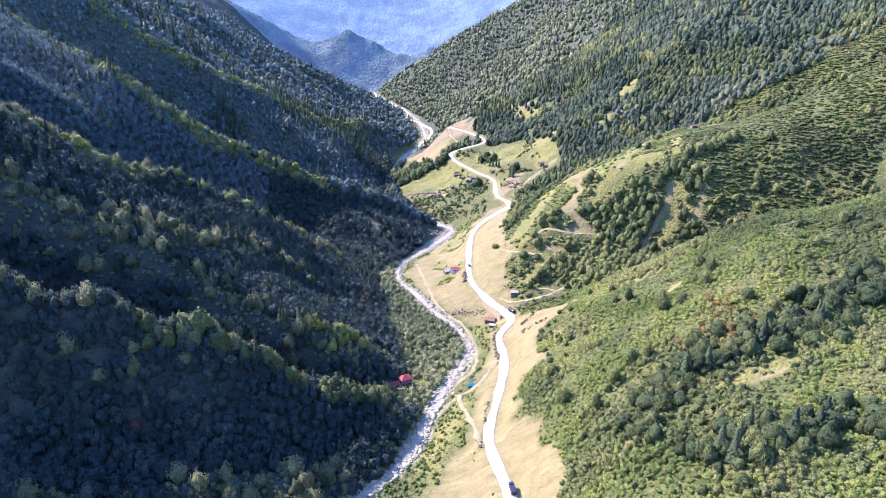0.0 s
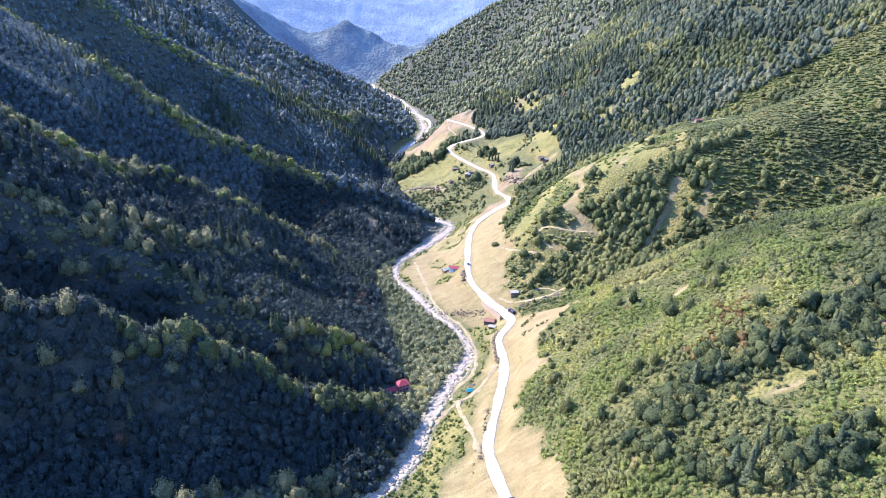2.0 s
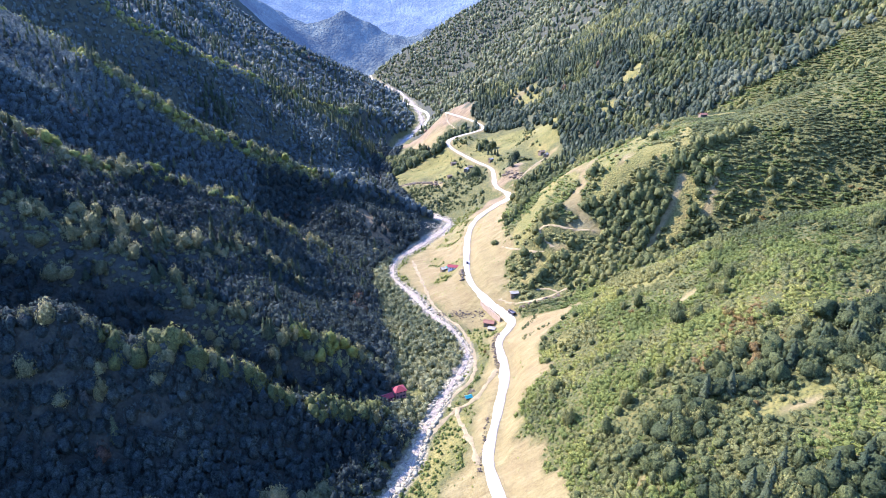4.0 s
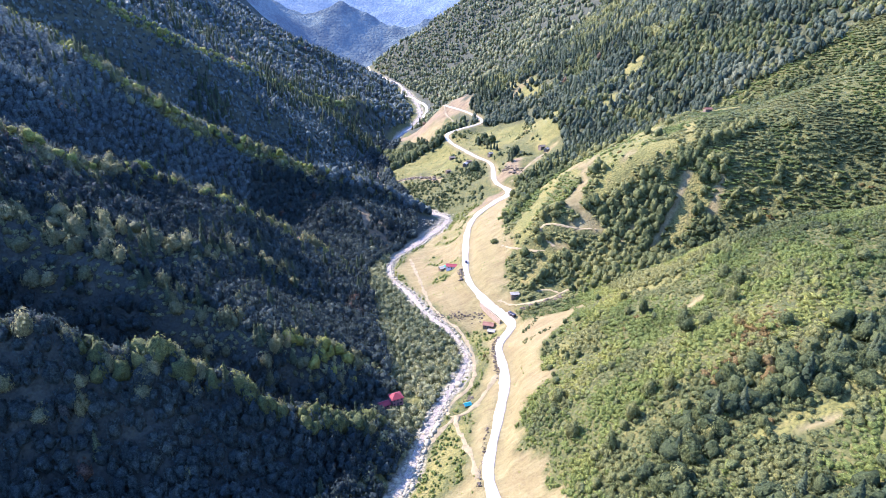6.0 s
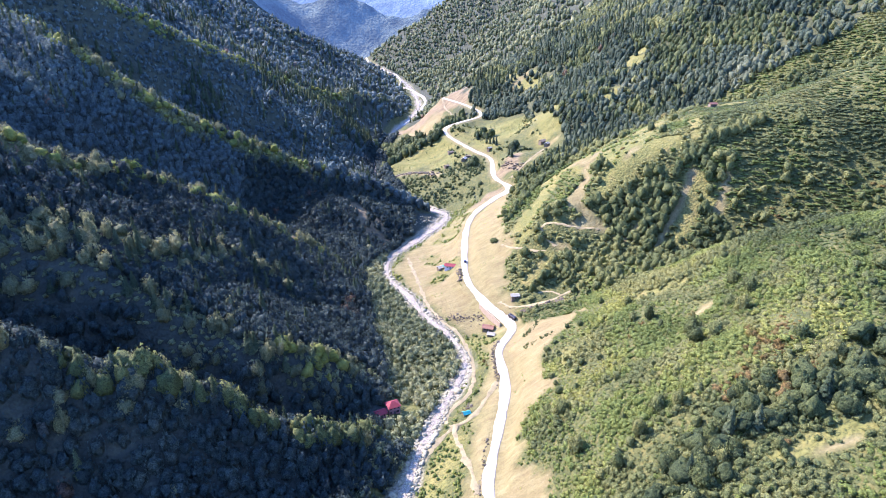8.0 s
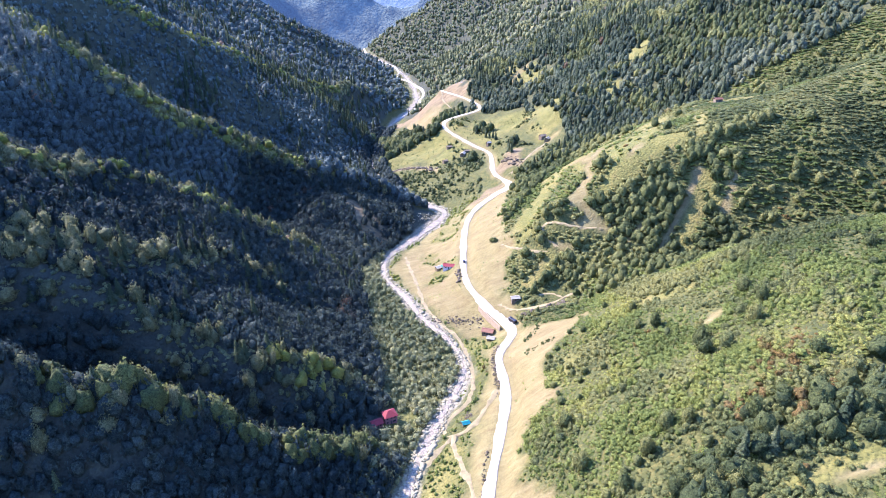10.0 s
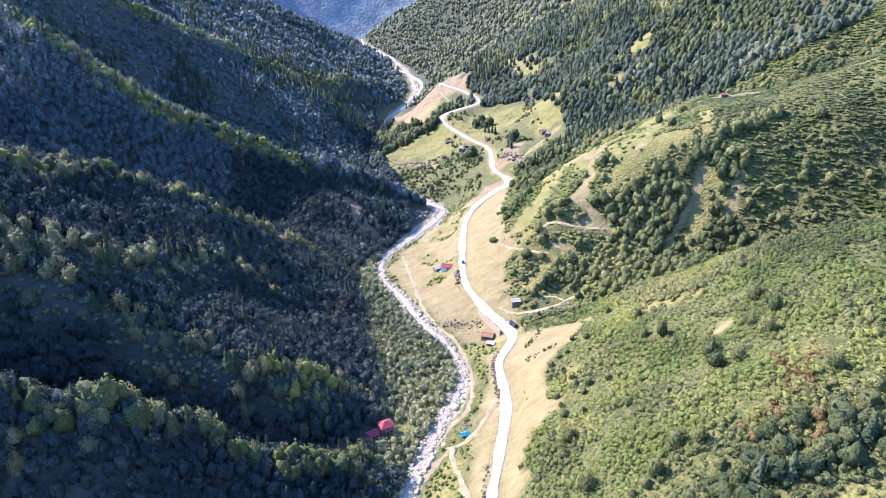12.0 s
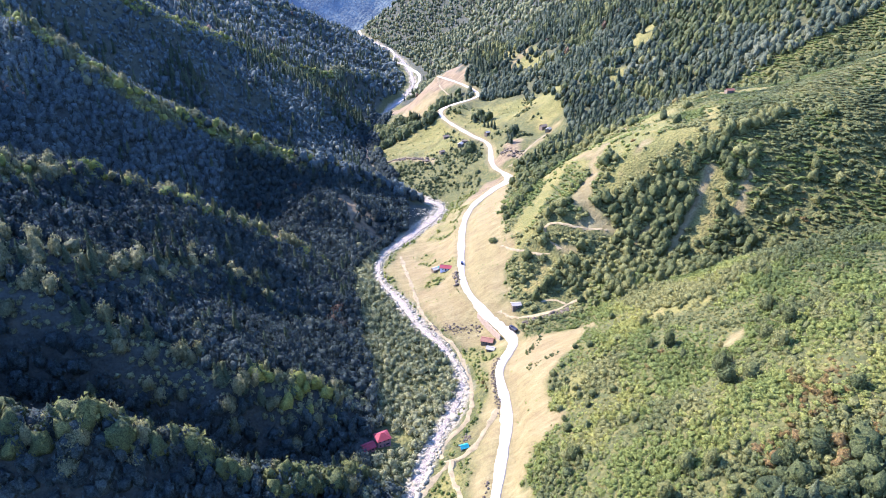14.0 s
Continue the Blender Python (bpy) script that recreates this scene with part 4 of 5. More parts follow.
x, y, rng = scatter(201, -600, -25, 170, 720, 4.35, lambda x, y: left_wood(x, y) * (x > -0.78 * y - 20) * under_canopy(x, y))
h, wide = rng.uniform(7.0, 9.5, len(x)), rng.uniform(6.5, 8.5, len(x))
# higher woods get the haze-tinted leaf colour, lower ones the shade-darkened one
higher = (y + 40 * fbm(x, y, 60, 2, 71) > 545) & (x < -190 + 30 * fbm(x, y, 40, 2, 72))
grown("broadleaf_woods", BROAD_FLANK, x[~higher], y[~higher], h[~higher], wide[~higher], tints(rng, x[~higher], y[~higher], 0.45, 0.4, 0.35), SHADE_LEAF, "dense woods covering the shaded slope, leaf colour darkened for the shade", "woods", seed=1)
grown("broadleaf_woods", BROAD_FLANK, x[higher], y[higher], h[higher], wide[higher], tints(rng, x[higher], y[higher], 0.35, 0.4, 0.35), HAZE_LEAF, "woods on the slope behind the second spur, leaves paled and blued for haze", "woods", seed=35)
x, y, rng = scatter(220, -600, -25, 170, 720, 3.2, lambda x, y: left_wood(x, y) * (x > -0.78 * y - 20) * (1 - under_canopy(x, y)))
h = rng.uniform(1.6, 3.2, len(x)) * np.clip(1.0 + 1.2 * fbm(x, y, 30, 2, 62), 0.6, 1.6)
grown("slope_shrubs", BUSH, x, y, h, rng.uniform(3.0, 4.6, len(x)), tints(rng, x, y, 0.5), ALDER, "low thicket on the open backs of the shaded spurs", "shrubs", seed=34)
x, y, rng = scatter(202, -600, -25, 170, 720, 6.5, lambda x, y: clear(x, y)[0] * (x < toe(y)) * (x > -0.78 * y - 20) * np.clip((0.16 + 1.0 * fbm(x, y, 45, 3, 58)) * (1.15 - under_canopy(x, y)), 0.01, 0.5))
con = rng.random(len(x)) < np.clip(0.22 + 0.7 * fbm(x, y, 60, 2, 4), 0.05, 0.6)
pale = ~con & (rng.random(len(x)) < 0.55)
deep = ~con & ~pale
h = rng.uniform(5.0, 9.5, len(x))
grown("broadleaf_woods", BROAD_MID, x[pale], y[pale], h[pale], h[pale] * rng.uniform(0.65, 1.0, pale.sum()), tints(rng, x[pale], y[pale], 0.5), LEAF, "pale broadleaf trees scattered over the shaded slope", "woods", seed=3)
grown("broadleaf_woods", BROAD_MID, x[deep], y[deep], h[deep], h[deep] * rng.uniform(0.7, 1.1, deep.sum()), tints(rng, x[deep], y[deep], 0.7), SHADE_LEAF, "trees with shade-darkened leaves scattered over the shaded slope", "woods", seed=33)
grown("spruce_woods", SPRUCE_MID, x[con], y[con], rng.uniform(9, 15, con.sum()), rng.uniform(13, 18, con.sum()), tints(rng, x[con], y[con], 0.4), NEEDLE, "dark spruces scattered over the shaded slope", "woods", seed=2)

# tall trees on the near spur's last crest, and the thicket at its foot
x, y, rng = scatter(226, -150, -30, 250, 310, 5.2, lambda x, y: (clear(x, y)[0] > 0.4) * (to_line(x, y, LEFT_LINES[0])[0] + 5 * fbm(x, y, 12, 2, 78) < 8) * 0.8)
con = rng.random(len(x)) < 0.3
h = rng.uniform(8, 13, len(x))
grown("broadleaf_woods", BROAD_MID, x[~con], y[~con], h[~con], h[~con] * rng.uniform(0.7, 0.95, (~con).sum()), tints(rng, x[~con], y[~con], 0.45), HAZEL, "tall round trees on the crest of the near spur", "woods", seed=41)
grown("spruce_woods", SPRUCE_MID, x[con], y[con], rng.uniform(12, 18, con.sum()), rng.uniform(12, 16, con.sum()), tints(rng, x[con], y[con], 0.5), NEEDLE, "tall spruces on the crest of the near spur", "woods", seed=42)
x, y, rng = scatter(227, -70, 0, 205, 305, 3.8, lambda x, y: (x < river_x(y) - river_half(y) - 2.5) * (x > toe(y) - 6) * 0.85)
h = rng.uniform(4, 8, len(x))
grown("alder_thicket", BROAD_FLANK, x, y, h, h * rng.uniform(0.9, 1.2, len(x)), tints(rng, x, y, 0.6), SHADE_LEAF, "thicket at the foot of the near spur, leaves darkened for the shade", "thicket", seed=43)

# trees and tall bushes along the crest of the spurs, sunlight put into their leaf colour
def along_crest(x, y):
    d = np.minimum(to_line(x, y, LEFT_LINES[9])[0], to_line(x, y, LEFT_LINES[6])[0])
    d = np.minimum(d, to_line(x, y, LEFT_LINES[11])[0] - 2)
    d = np.minimum(d, to_line(x, y, arr((-82, 336, 0), (-66, 339, 0), (-54, 344, 0)))[0] + 3)
    return clear(x, y)[0] * (x < toe(y)) * (1 - smooth(5, 11, d + 9 * fbm(x, y, 16, 2, 76)))


x, y, rng = scatter(225, -480, -30, 330, 1250, 4.6, lambda x, y: along_crest(x, y) * 0.75)
h = rng.uniform(2.5, 5.0, len(x)) * np.where((rng.random(len(x)) < 0.2) | ((y < 350) & (x > -90)), 1.9, 1.0)
grown("broadleaf_woods", BROAD_MID, x, y, h, h * rng.uniform(0.9, 1.3, len(x)), tints(rng, x, y, 0.75), SHRUB, "small trees along the crest of the spurs, leaves lightened to look sunlit", "woods", seed=40)

# spires of spruce over the shaded slope, and the haze-tinted wood on the knoll above the river
x, y, rng = scatter(222, -560, -60, 330, 720, 11.0, lambda x, y: clear(x, y)[0] * (x < toe(y) - 5) * (x > -0.78 * y - 20) * np.clip(0.16 + 1.3 * fbm(x, y, 70, 3, 74), 0.02, 0.8))
grown("spruce_woods", SPRUCE_MID, x, y, rng.uniform(11, 18, len(x)), rng.uniform(13, 18, len(x)), tints(rng, x, y, 0.5), NEEDLE, "tall spruces in loose groups on the shaded slope", "woods", seed=37)
x, y, rng = scatter(223, -120, -5, 640, 712, 5.5, lambda x, y: (clear(x, y, 7, 2.5)[0] > 0.3) * (x < toe(y) + 2) * (to_line(x, y, LEFT_LINES[9])[0] + 6 * fbm(x, y, 14, 2, 75) < 11) * 0.7)
h = rng.uniform(9, 14, len(x))
grown("broadleaf_woods", BROAD_MID, x, y, h, h * rng.uniform(0.75, 1.0, len(x)), tints(rng, x, y, 0.35), HAZE_LEAF, "tall trees on the knoll above the river, haze put into their leaf colour", "woods", seed=38)

# trees on the further left slopes
x, y, rng = scatter(203, -900, -60, 720, 1350, 7.6, lambda x, y: clear(x, y)[0] * (x < toe(y)) * (x > -60 - y * 0.7) * (1 - 0.85 * crest_grass(x, y)) * np.clip(0.68 + 1.3 * fbm(x, y, 60, 3, 13), 0.3, 0.95))
con = rng.random(len(x)) < np.clip(0.22 + 0.9 * fbm(x, y, 80, 2, 34), 0.05, 0.6)
h = rng.uniform(5, 10, len(x)) * np.where(rng.random(len(x)) < 0.15, 1.5, 1.0)
grown("broadleaf_woods", BROAD_FAR, x[~con], y[~con], h[~con], h[~con] * 0.9, tints(rng, x[~con], y[~con], 0.55), HAZE_LEAF, "broadleaf woods on the middle slopes, leaves tinted for haze", "woods", seed=4)
grown("spruce_woods", SPRUCE_FAR, x[con], y[con], rng.uniform(12, 24, con.sum()), rng.uniform(15, 21, con.sum()), tints(rng, x[con], y[con], 0.5), NEEDLE, "spruce woods on the middle slopes", "woods", seed=5)

x, y, rng = scatter(221, -520, -70, 690, 1050, 6.2, lambda x, y: clear(x, y)[0] * (x < toe(y)) * (x > -60 - y * 0.55) * 0.85)
h = rng.uniform(3.0, 5.5, len(x))
grown("slope_shrubs", BUSH_FAR, x, y, h, rng.uniform(5.0, 7.0, len(x)), tints(rng, x, y, 0.4), HAZE_LEAF, "haze-tinted scrub between the trees of the middle slopes", "shrubs", seed=36)
x, y, rng = scatter(217, -560, -60, 380, 1900, 3.0, lambda x, y: crest_grass(x, y) * clear(x, y)[0] * np.where(y < 760, 0.9, 0.6))
h = rng.uniform(1.2, 2.6, len(x)) * np.where(rng.random(len(x)) < 0.06, 2.2, 1.0) * np.where(y < 760, 1.0, 1.5)
grown("slope_shrubs", BUSH_FAR, x, y, h, np.clip(h, 1, 3) * rng.uniform(1.2, 1.9, len(x)), tints(rng, x, y, 0.75), ALDER, "pale scrub along the backs of the shaded spurs", "shrubs", seed=26)

# alder thicket on the flat beside the river
x, y, rng = scatter(204, -95, 25, 200, 575, 3.6, lambda x, y: clear(x, y, 7, 2)[0] * (x > toe(y) - 4) * (x < river_x(y) - river_half(y) - 1) * 0.9)
h = rng.uniform(2.8, 5.8, len(x))
grown("alder_thicket", BROAD_FLANK, x, y, h, h * rng.uniform(1.0, 1.35, len(x)), tints(rng, x, y, 0.6, 0.4), ALDER, "dense grey-green alder thicket beside the river", "thicket", seed=6)

# scrub of the near right slope
def right_scrub(x, y):
    ok, m = clear(x, y)
    return ok * (x > np.interp(y, CUT[:, 1], CUT[:, 0]) - 3) * (1 - 0.75 * m)


x, y, rng = scatter(205, 44, 300, 130, 425, 2.0, lambda x, y: right_scrub(x, y) * (x < 0.80 * y + 30) * np.clip(1.2 + 0.9 * fbm(x, y, 14, 2, 8), 0.75, 1))
tone = fbm(x, y, 26, 3, 21)
h = rng.uniform(0.7, 2.0, len(x)) * np.clip(1.1 + 1.8 * fbm(x, y, 16, 3, 22), 0.5, 2.3)
wide = rng.uniform(2.3, 4.2, len(x)) * np.clip(h, 0.75, 1.3)
low_green = tone + 0.35 * (rng.random(len(x)) - 0.5) > -0.02
grown("slope_shrubs", BUSH, x[low_green], y[low_green], h[low_green], wide[low_green], tints(rng, x[low_green], y[low_green], 0.46, 0.7, 0.15), SHRUB, "bright green knee-high to man-high scrub on the sunny slope", "shrubs", seed=7)
grown("slope_shrubs", BUSH, x[~low_green], y[~low_green], h[~low_green] * 1.2, wide[~low_green], tints(rng, x[~low_green], y[~low_green], 0.60, 0.6, 0.18), HAZEL, "deep green leafy scrub in patches on the sunny slope", "shrubs", seed=31)
x, y, rng = scatter(206, 55, 270, 135, 420, 4.6, lambda x, y: right_scrub(x, y) * np.maximum(np.clip(1.3 * fbm(x, y, 34, 2, 91) - 0.1, 0.03, 0.3), 0.95 * (1 - smooth(4, 13, tree_belt(x, y)))))
belt = tree_belt(x, y) < 10
h = rng.uniform(2.2, 4.8, len(x)) * np.where(belt, 1.9, 1.0)
grown("broadleaf_woods", BROAD_MID, x, y, h, h * rng.uniform(0.9, 1.3, len(x)), tints(rng, x, y, np.where(belt, 0.15, 0.5)), HAZEL, "groups of small broadleaf trees on the sunny slope", "woods", seed=8)

# second right-hand ridge
def ridge_scrub(x, y):
    ok, m = clear(x, y)
    return ok * (x > 55) * (1 - 0.93 * m)


x, y, rng = scatter(207, 55, 520, 425, 700, 2.9, lambda x, y: ridge_scrub(x, y) * (x < 0.72 * y) * np.clip(1.1 + fbm(x, y, 24, 2, 5), 0.5, 1))
tone = fbm(x, y, 40, 3, 24) + 0.3 * (rng.random(len(x)) - 0.5)
h = rng.uniform(0.7, 1.8, len(x)) * np.clip(1.1 + 1.8 * fbm(x, y, 26, 3, 25), 0.6, 2.4)
heath = smooth(195, 240, x + 20 * fbm(x, y, 40, 2, 38))
h *= 1 - 0.3 * heath
wide = rng.uniform(4.6, 7.4, len(x)) * (1 + 0.2 * heath)
low_green = tone > 0.06 + 0.12 * heath
grown("slope_shrubs", BUSH_FAR, x[low_green], y[low_green], h[low_green], wide[low_green], tints(rng, x[low_green], y[low_green], 0.42 - 0.34 * heath[low_green], 0.6, 0.14), SHRUB, "light green scrub on the second ridge", "shrubs", seed=9)
grown("slope_shrubs", BUSH_FAR, x[~low_green], y[~low_green], h[~low_green] * 1.2, wide[~low_green], tints(rng, x[~low_green], y[~low_green], 0.9 - 0.45 * heath[~low_green], 0.5, 0.16), HAZEL, "deep green leafy scrub on the second ridge", "shrubs", seed=32)


RIDGE_CLUMPS = [(arr((123, 502, 0), (137, 497, 0), (150, 501, 0), (163, 502, 0)), 9.0), (arr((134, 488, 0), (146, 484, 0), (160, 488, 0), (172, 490, 0)), 12.0), (arr((142, 476, 0), (155, 473, 0), (165, 477, 0)), 8.0), (arr((205, 488, 0), (214, 492, 0)), 6.0), (arr((198, 480, 0), (194, 474, 0)), 4.0), (arr((184, 500, 0), (196, 503, 0), (215, 510, 0), (240, 515, 0)), 9.0), (arr((88, 508, 0), (96, 507, 0)), 3.5), (arr((128, 536, 0), (136, 533, 0)), 4.5)]


def ridge_clump(x, y):
    """Groups of tall dark trees on the face of the second ridge."""
    out = np.zeros_like(x)
    for line, w in RIDGE_CLUMPS:
        out = np.maximum(out, 1 - smooth(w * 0.7, w, to_line(x, y, line)[0] + 4 * fbm(x, y, 12, 2, 37)))
    return out


RIDGE_HEDGE = arr((150, 738, 0), (141, 727, 0), (119, 676, 0), (90, 600, 0), (70, 566, 0), (60, 550, 0))


def ridge_wood(x, y):
    ok, m = clear(x, y)
    gully = np.minimum(to_line(x, y, RIGHT_LINES[6])[0], to_line(x, y, RIGHT_LINES[10])[0])
    edge = to_line(x, y, RIDGE_HEDGE)[0] + 6 * fbm(x, y, 14, 2, 29)
    ok = ok * np.where((x < 102) & (y < 447) & (y > 415), 0.2, 1.0)
    return ok * (1 - 0.8 * smooth(200, 235, x + 20 * fbm(x, y, 40, 2, 38)) * (edge > 10)) * (x > 58) * np.maximum(0.9 * (1 - smooth(5, 9, edge)), 1 - m) * np.clip(1.2 * (1 - smooth(5, 9, edge)) + 1.2 * (1 - smooth(18, 50, gully)) + 0.9 * fbm(x, y, 40, 2, 44) - 0.1, 0.03, 0.95)


x, y, rng = scatter(208, 60, 560, 425, 730, 5.6, lambda x, y: ridge_wood(x, y) * (x < 0.75 * y))
h = rng.uniform(3.5, 9.0, len(x))
grown("broadleaf_woods", BROAD_MID, x, y, h, h * rng.uniform(0.8, 1.1, len(x)), tints(rng, x, y, 0.6), HAZEL, "broadleaf woods in the gully of the second ridge", "woods", seed=10)

x, y, rng = scatter(224, 80, 260, 455, 545, 4.7, lambda x, y: clear(x, y, 7, 3)[0] * ridge_clump(x, y) * 0.92)
h = rng.uniform(5.5, 10.5, len(x))
grown("broadleaf_woods", BROAD_MID, x, y, h, h * rng.uniform(0.75, 1.0, len(x)), tints(rng, x, y, 0.62, 0.3, 0.35), HAZEL, "tall dark broadleaf trees massed on the face of the second ridge", "woods", seed=39)

# forest of the third, high slope
def forest(x, y):
    ok, m = clear(x, y)
    above = x > forest_edge(y)
    return ok * above * (1 - 0.84 * m) * np.clip(1.05 + 1.4 * fbm(x, y, 60, 3, 66), 0.45, 1)


x, y, rng = scatter(209, 60, 900, 690, 1350, 6.0, lambda x, y: forest(x, y) * (x < 90 + y * 0.74))
con = rng.random(len(x)) < np.clip(0.03 + 0.9 * fbm(x, y, 70, 2, 3), 0.02, 0.32)
h = rng.uniform(7, 13, len(x))
pale = ~con & (fbm(x, y, 50, 3, 68) + 0.5 * rng.random(len(x)) > 0.12)
deep = ~con & ~pale
grown("broadleaf_woods", BROAD_FAR, x[deep], y[deep], h[deep], h[deep] * 0.95, tints(rng, x[deep], y[deep], 0.6), HAZEL, "deep green broadleaf forest on the high sunny slope", "woods", seed=11)
grown("broadleaf_woods", BROAD_FAR, x[pale], y[pale], h[pale], h[pale] * 0.95, tints(rng, x[pale], y[pale], 0.45), FOREST, "grey-green broadleaf forest on the high sunny slope", "woods", seed=27)
grown("spruce_woods", SPRUCE_FAR, x[con], y[con], rng.uniform(11, 21, con.sum()), rng.uniform(15, 21, con.sum()), tints(rng, x[con], y[con], 0.5), NEEDLE, "spruce forest on the high sunny slope", "woods", seed=12)

# meadow copse, hedges and bank bushes
x, y, rng = scatter(210, -80, 130, 700, 1030, 3.8, lambda x, y: clear(x, y)[0] * (x > river_x(y) + 9) * np.clip(1.5 * fbm(x, y, 26, 2, 14) + 0.75 * (x < 52) * (y < 832) - 0.12, 0, 0.95))
h = rng.uniform(1.2, 4.0, len(x)) * np.where(rng.random(len(x)) < 0.12, 1.7, 1)
grown("slope_shrubs", BUSH, x, y, h, h * 1.3, tints(rng, x, y, 0.4), HAZEL, "bushes round the meadow terrace", "shrubs", seed=13)
COPSE = [(arr((-68, 914, 0), (-48, 932, 0), (-26, 942, 0), (0, 946, 0)), 9), (arr((4, 988, 0), (20, 1004, 0), (42, 1012, 0)), 7), (arr((-97, 1105, 0), (-58, 1022, 0), (-34, 945, 0)), 16), (arr((-55, 1128, 0), (-4, 1079, 0), (32, 1066, 0)), 17), (arr((32, 1000, 0), (52, 1000, 0)), 7), (arr((64, 905, 0), (72, 898, 0)), 8), (arr((80, 1085, 0), (96, 1080, 0)), 9), (arr((94, 797, 0), (97, 803, 0)), 6), (arr((40, 800, 0), (46, 806, 0)), 5), (arr((-46, 1165, 0), (-52, 1175, 0)), 14)]


def copse(x, y):
    out = np.zeros_like(x)
    for line, w in COPSE:
        out = np.maximum(out, 1 - smooth(w * 0.7, w, to_line(x, y, line)[0] + 5 * fbm(x, y, 18, 2, 83)))
    return out


x, y, rng = scatter(211, -125, 130, 780, 1200, 4.6, lambda x, y: clear(x, y)[0] * copse(x, y) * 0.85)
con = rng.random(len(x)) < 0.4
grown("spruce_woods", SPRUCE_MID, x[con], y[con], rng.uniform(8, 14, con.sum()), rng.uniform(14, 20, con.sum()), tints(rng, x[con], y[con], 0.6), NEEDLE, "small copses of spruces on the meadow's edge", "woods", seed=14)
h = rng.uniform(8, 14, (~con).sum())
grown("broadleaf_woods", BROAD_MID, x[~con], y[~con], h, h * 0.95, tints(rng, x[~con], y[~con], 0.4), HAZEL, "small copses of broadleaf trees on the meadow's edge", "woods", seed=24)
x, y, rng = scatter(216, 50, 75, 368, 415, 1.6, lambda x, y: 0.8 * (np.minimum(to_line(x, y, arr((57, 394, 0), (68, 409, 0)))[0], to_line(x, y, arr((56, 374, 0), (69, 376, 0)))[0]) + 3 * fbm(x, y, 6, 2, 6) < 1.6))
h = rng.uniform(0.8, 1.8, len(x))
grown("bank_shrubs", BUSH, x, y, h, h * 1.5, tints(rng, x, y, 0.5), HAZEL, "strips of green bushes left on the bare cut slope", "shrubs", seed=25)
x, y, rng = scatter(212, -60, 60, 190, 690, 2.1, lambda x, y: (clear(x, y, 6, 1.0)[0] > 0.5) * (x > river_x(y) + 5) * np.clip(0.6 + 1.2 * fbm(x, y, 12, 2, 15), 0.2, 0.95))
h = rng.uniform(0.8, 2.4, len(x))
grown("bank_shrubs", BUSH_FAR, x, y, h, h * 1.4, tints(rng, x, y, 0.45), SHRUB, "low bushes on the river bank", "shrubs", seed=15)

x, y, rng = scatter(215, -150, -40, 715, 1230, 4.5, lambda x, y: (np.abs(to_line(x, y, river_cut)[0] - 9) < 8) * (to_line(x, y, river_cut)[0] > 2.6) * 0.8)
h = rng.uniform(5, 10, len(x))
grown("alder_thicket", BROAD_MID, x, y, h, h * 0.9, tints(rng, x, y, 0.45), SHADE_LEAF, "alders leaning over the narrow river, leaves darkened for the shade", "thicket", seed=19)

# far woods
x, y, rng = scatter(213, -900, 900, 1340, 2750, 13.2, lambda x, y: np.maximum(forest(x, y) * (x < 250 + y * 0.35), (x < toe(y) + 15) * (x > -150 - y * 0.4) * 0.9) * (to_line(x, y, river_cut)[0] > 14) * (to_line(x, y, np.column_stack([VALLEY_ROAD, np.zeros(len(VALLEY_ROAD))]))[0] > 15))
h = rng.uniform(9, 16, len(x))
con = rng.random(len(x)) < 0.25
# leaf colour follows the light: lighter on the sunny side, haze-tinted on the shaded
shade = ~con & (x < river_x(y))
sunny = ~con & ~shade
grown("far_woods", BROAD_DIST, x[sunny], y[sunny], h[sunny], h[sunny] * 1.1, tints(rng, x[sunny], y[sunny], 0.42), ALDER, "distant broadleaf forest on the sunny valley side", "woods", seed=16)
grown("far_woods", BROAD_DIST, x[shade], y[shade], h[shade], h[shade] * 1.2, tints(rng, x[shade], y[shade], 0.45), HAZE_LEAF, "distant broadleaf forest with haze-tinted leaves on the shaded valley side", "woods", seed=28)
grown("far_spruce_woods", SPRUCE_DIST, x[con], y[con], h[con] * 1.4, h[con] * 1.4, tints(rng, x[con], y[con], 0.45), NEEDLE, "distant spruce forest on the valley sides", "woods", seed=17)

# tufts and small bushes on the meadow, the river flat and the bare slopes beside the road
x, y, rng = scatter(218, -60, 125, 790, 985, 3.6, lambda x, y: clear(x, y)[0] * clear(x, y)[1] * (0.10 + 0.5 * (fbm(x, y, 22, 3, 95) > 0.18)))
h = rng.uniform(0.5, 1.6, len(x))
grown("meadow_tufts", BUSH_FAR, x, y, h, h * rng.uniform(1.4, 2.4, len(x)), tints(rng, x, y, 0.35), HAZEL, "low tufts and small bushes on the hay meadow", "shrubs", seed=29)
x, y, rng = scatter(219, -30, 62, 190, 690, 2.2, lambda x, y: (to_line(x, y, road_cut)[0] > 5) * (to_line(x, y, river_cut)[0] > river_half(y) + 3) * (x > river_x(y)) * zones(x, y)[0] * np.clip(0.02 + 0.8 * (fbm(x, y, 20, 3, 96) - 0.12), 0.012, 0.4))
h = rng.uniform(0.3, 1.0, len(x))
grown("bank_tufts", BUSH_FAR, x, y, h, h * rng.uniform(1.3, 2.2, len(x)), tints(rng, x, y, 0.55), SHRUB, "dry tufts and weeds on the bare earth beside the road", "shrubs", seed=30)

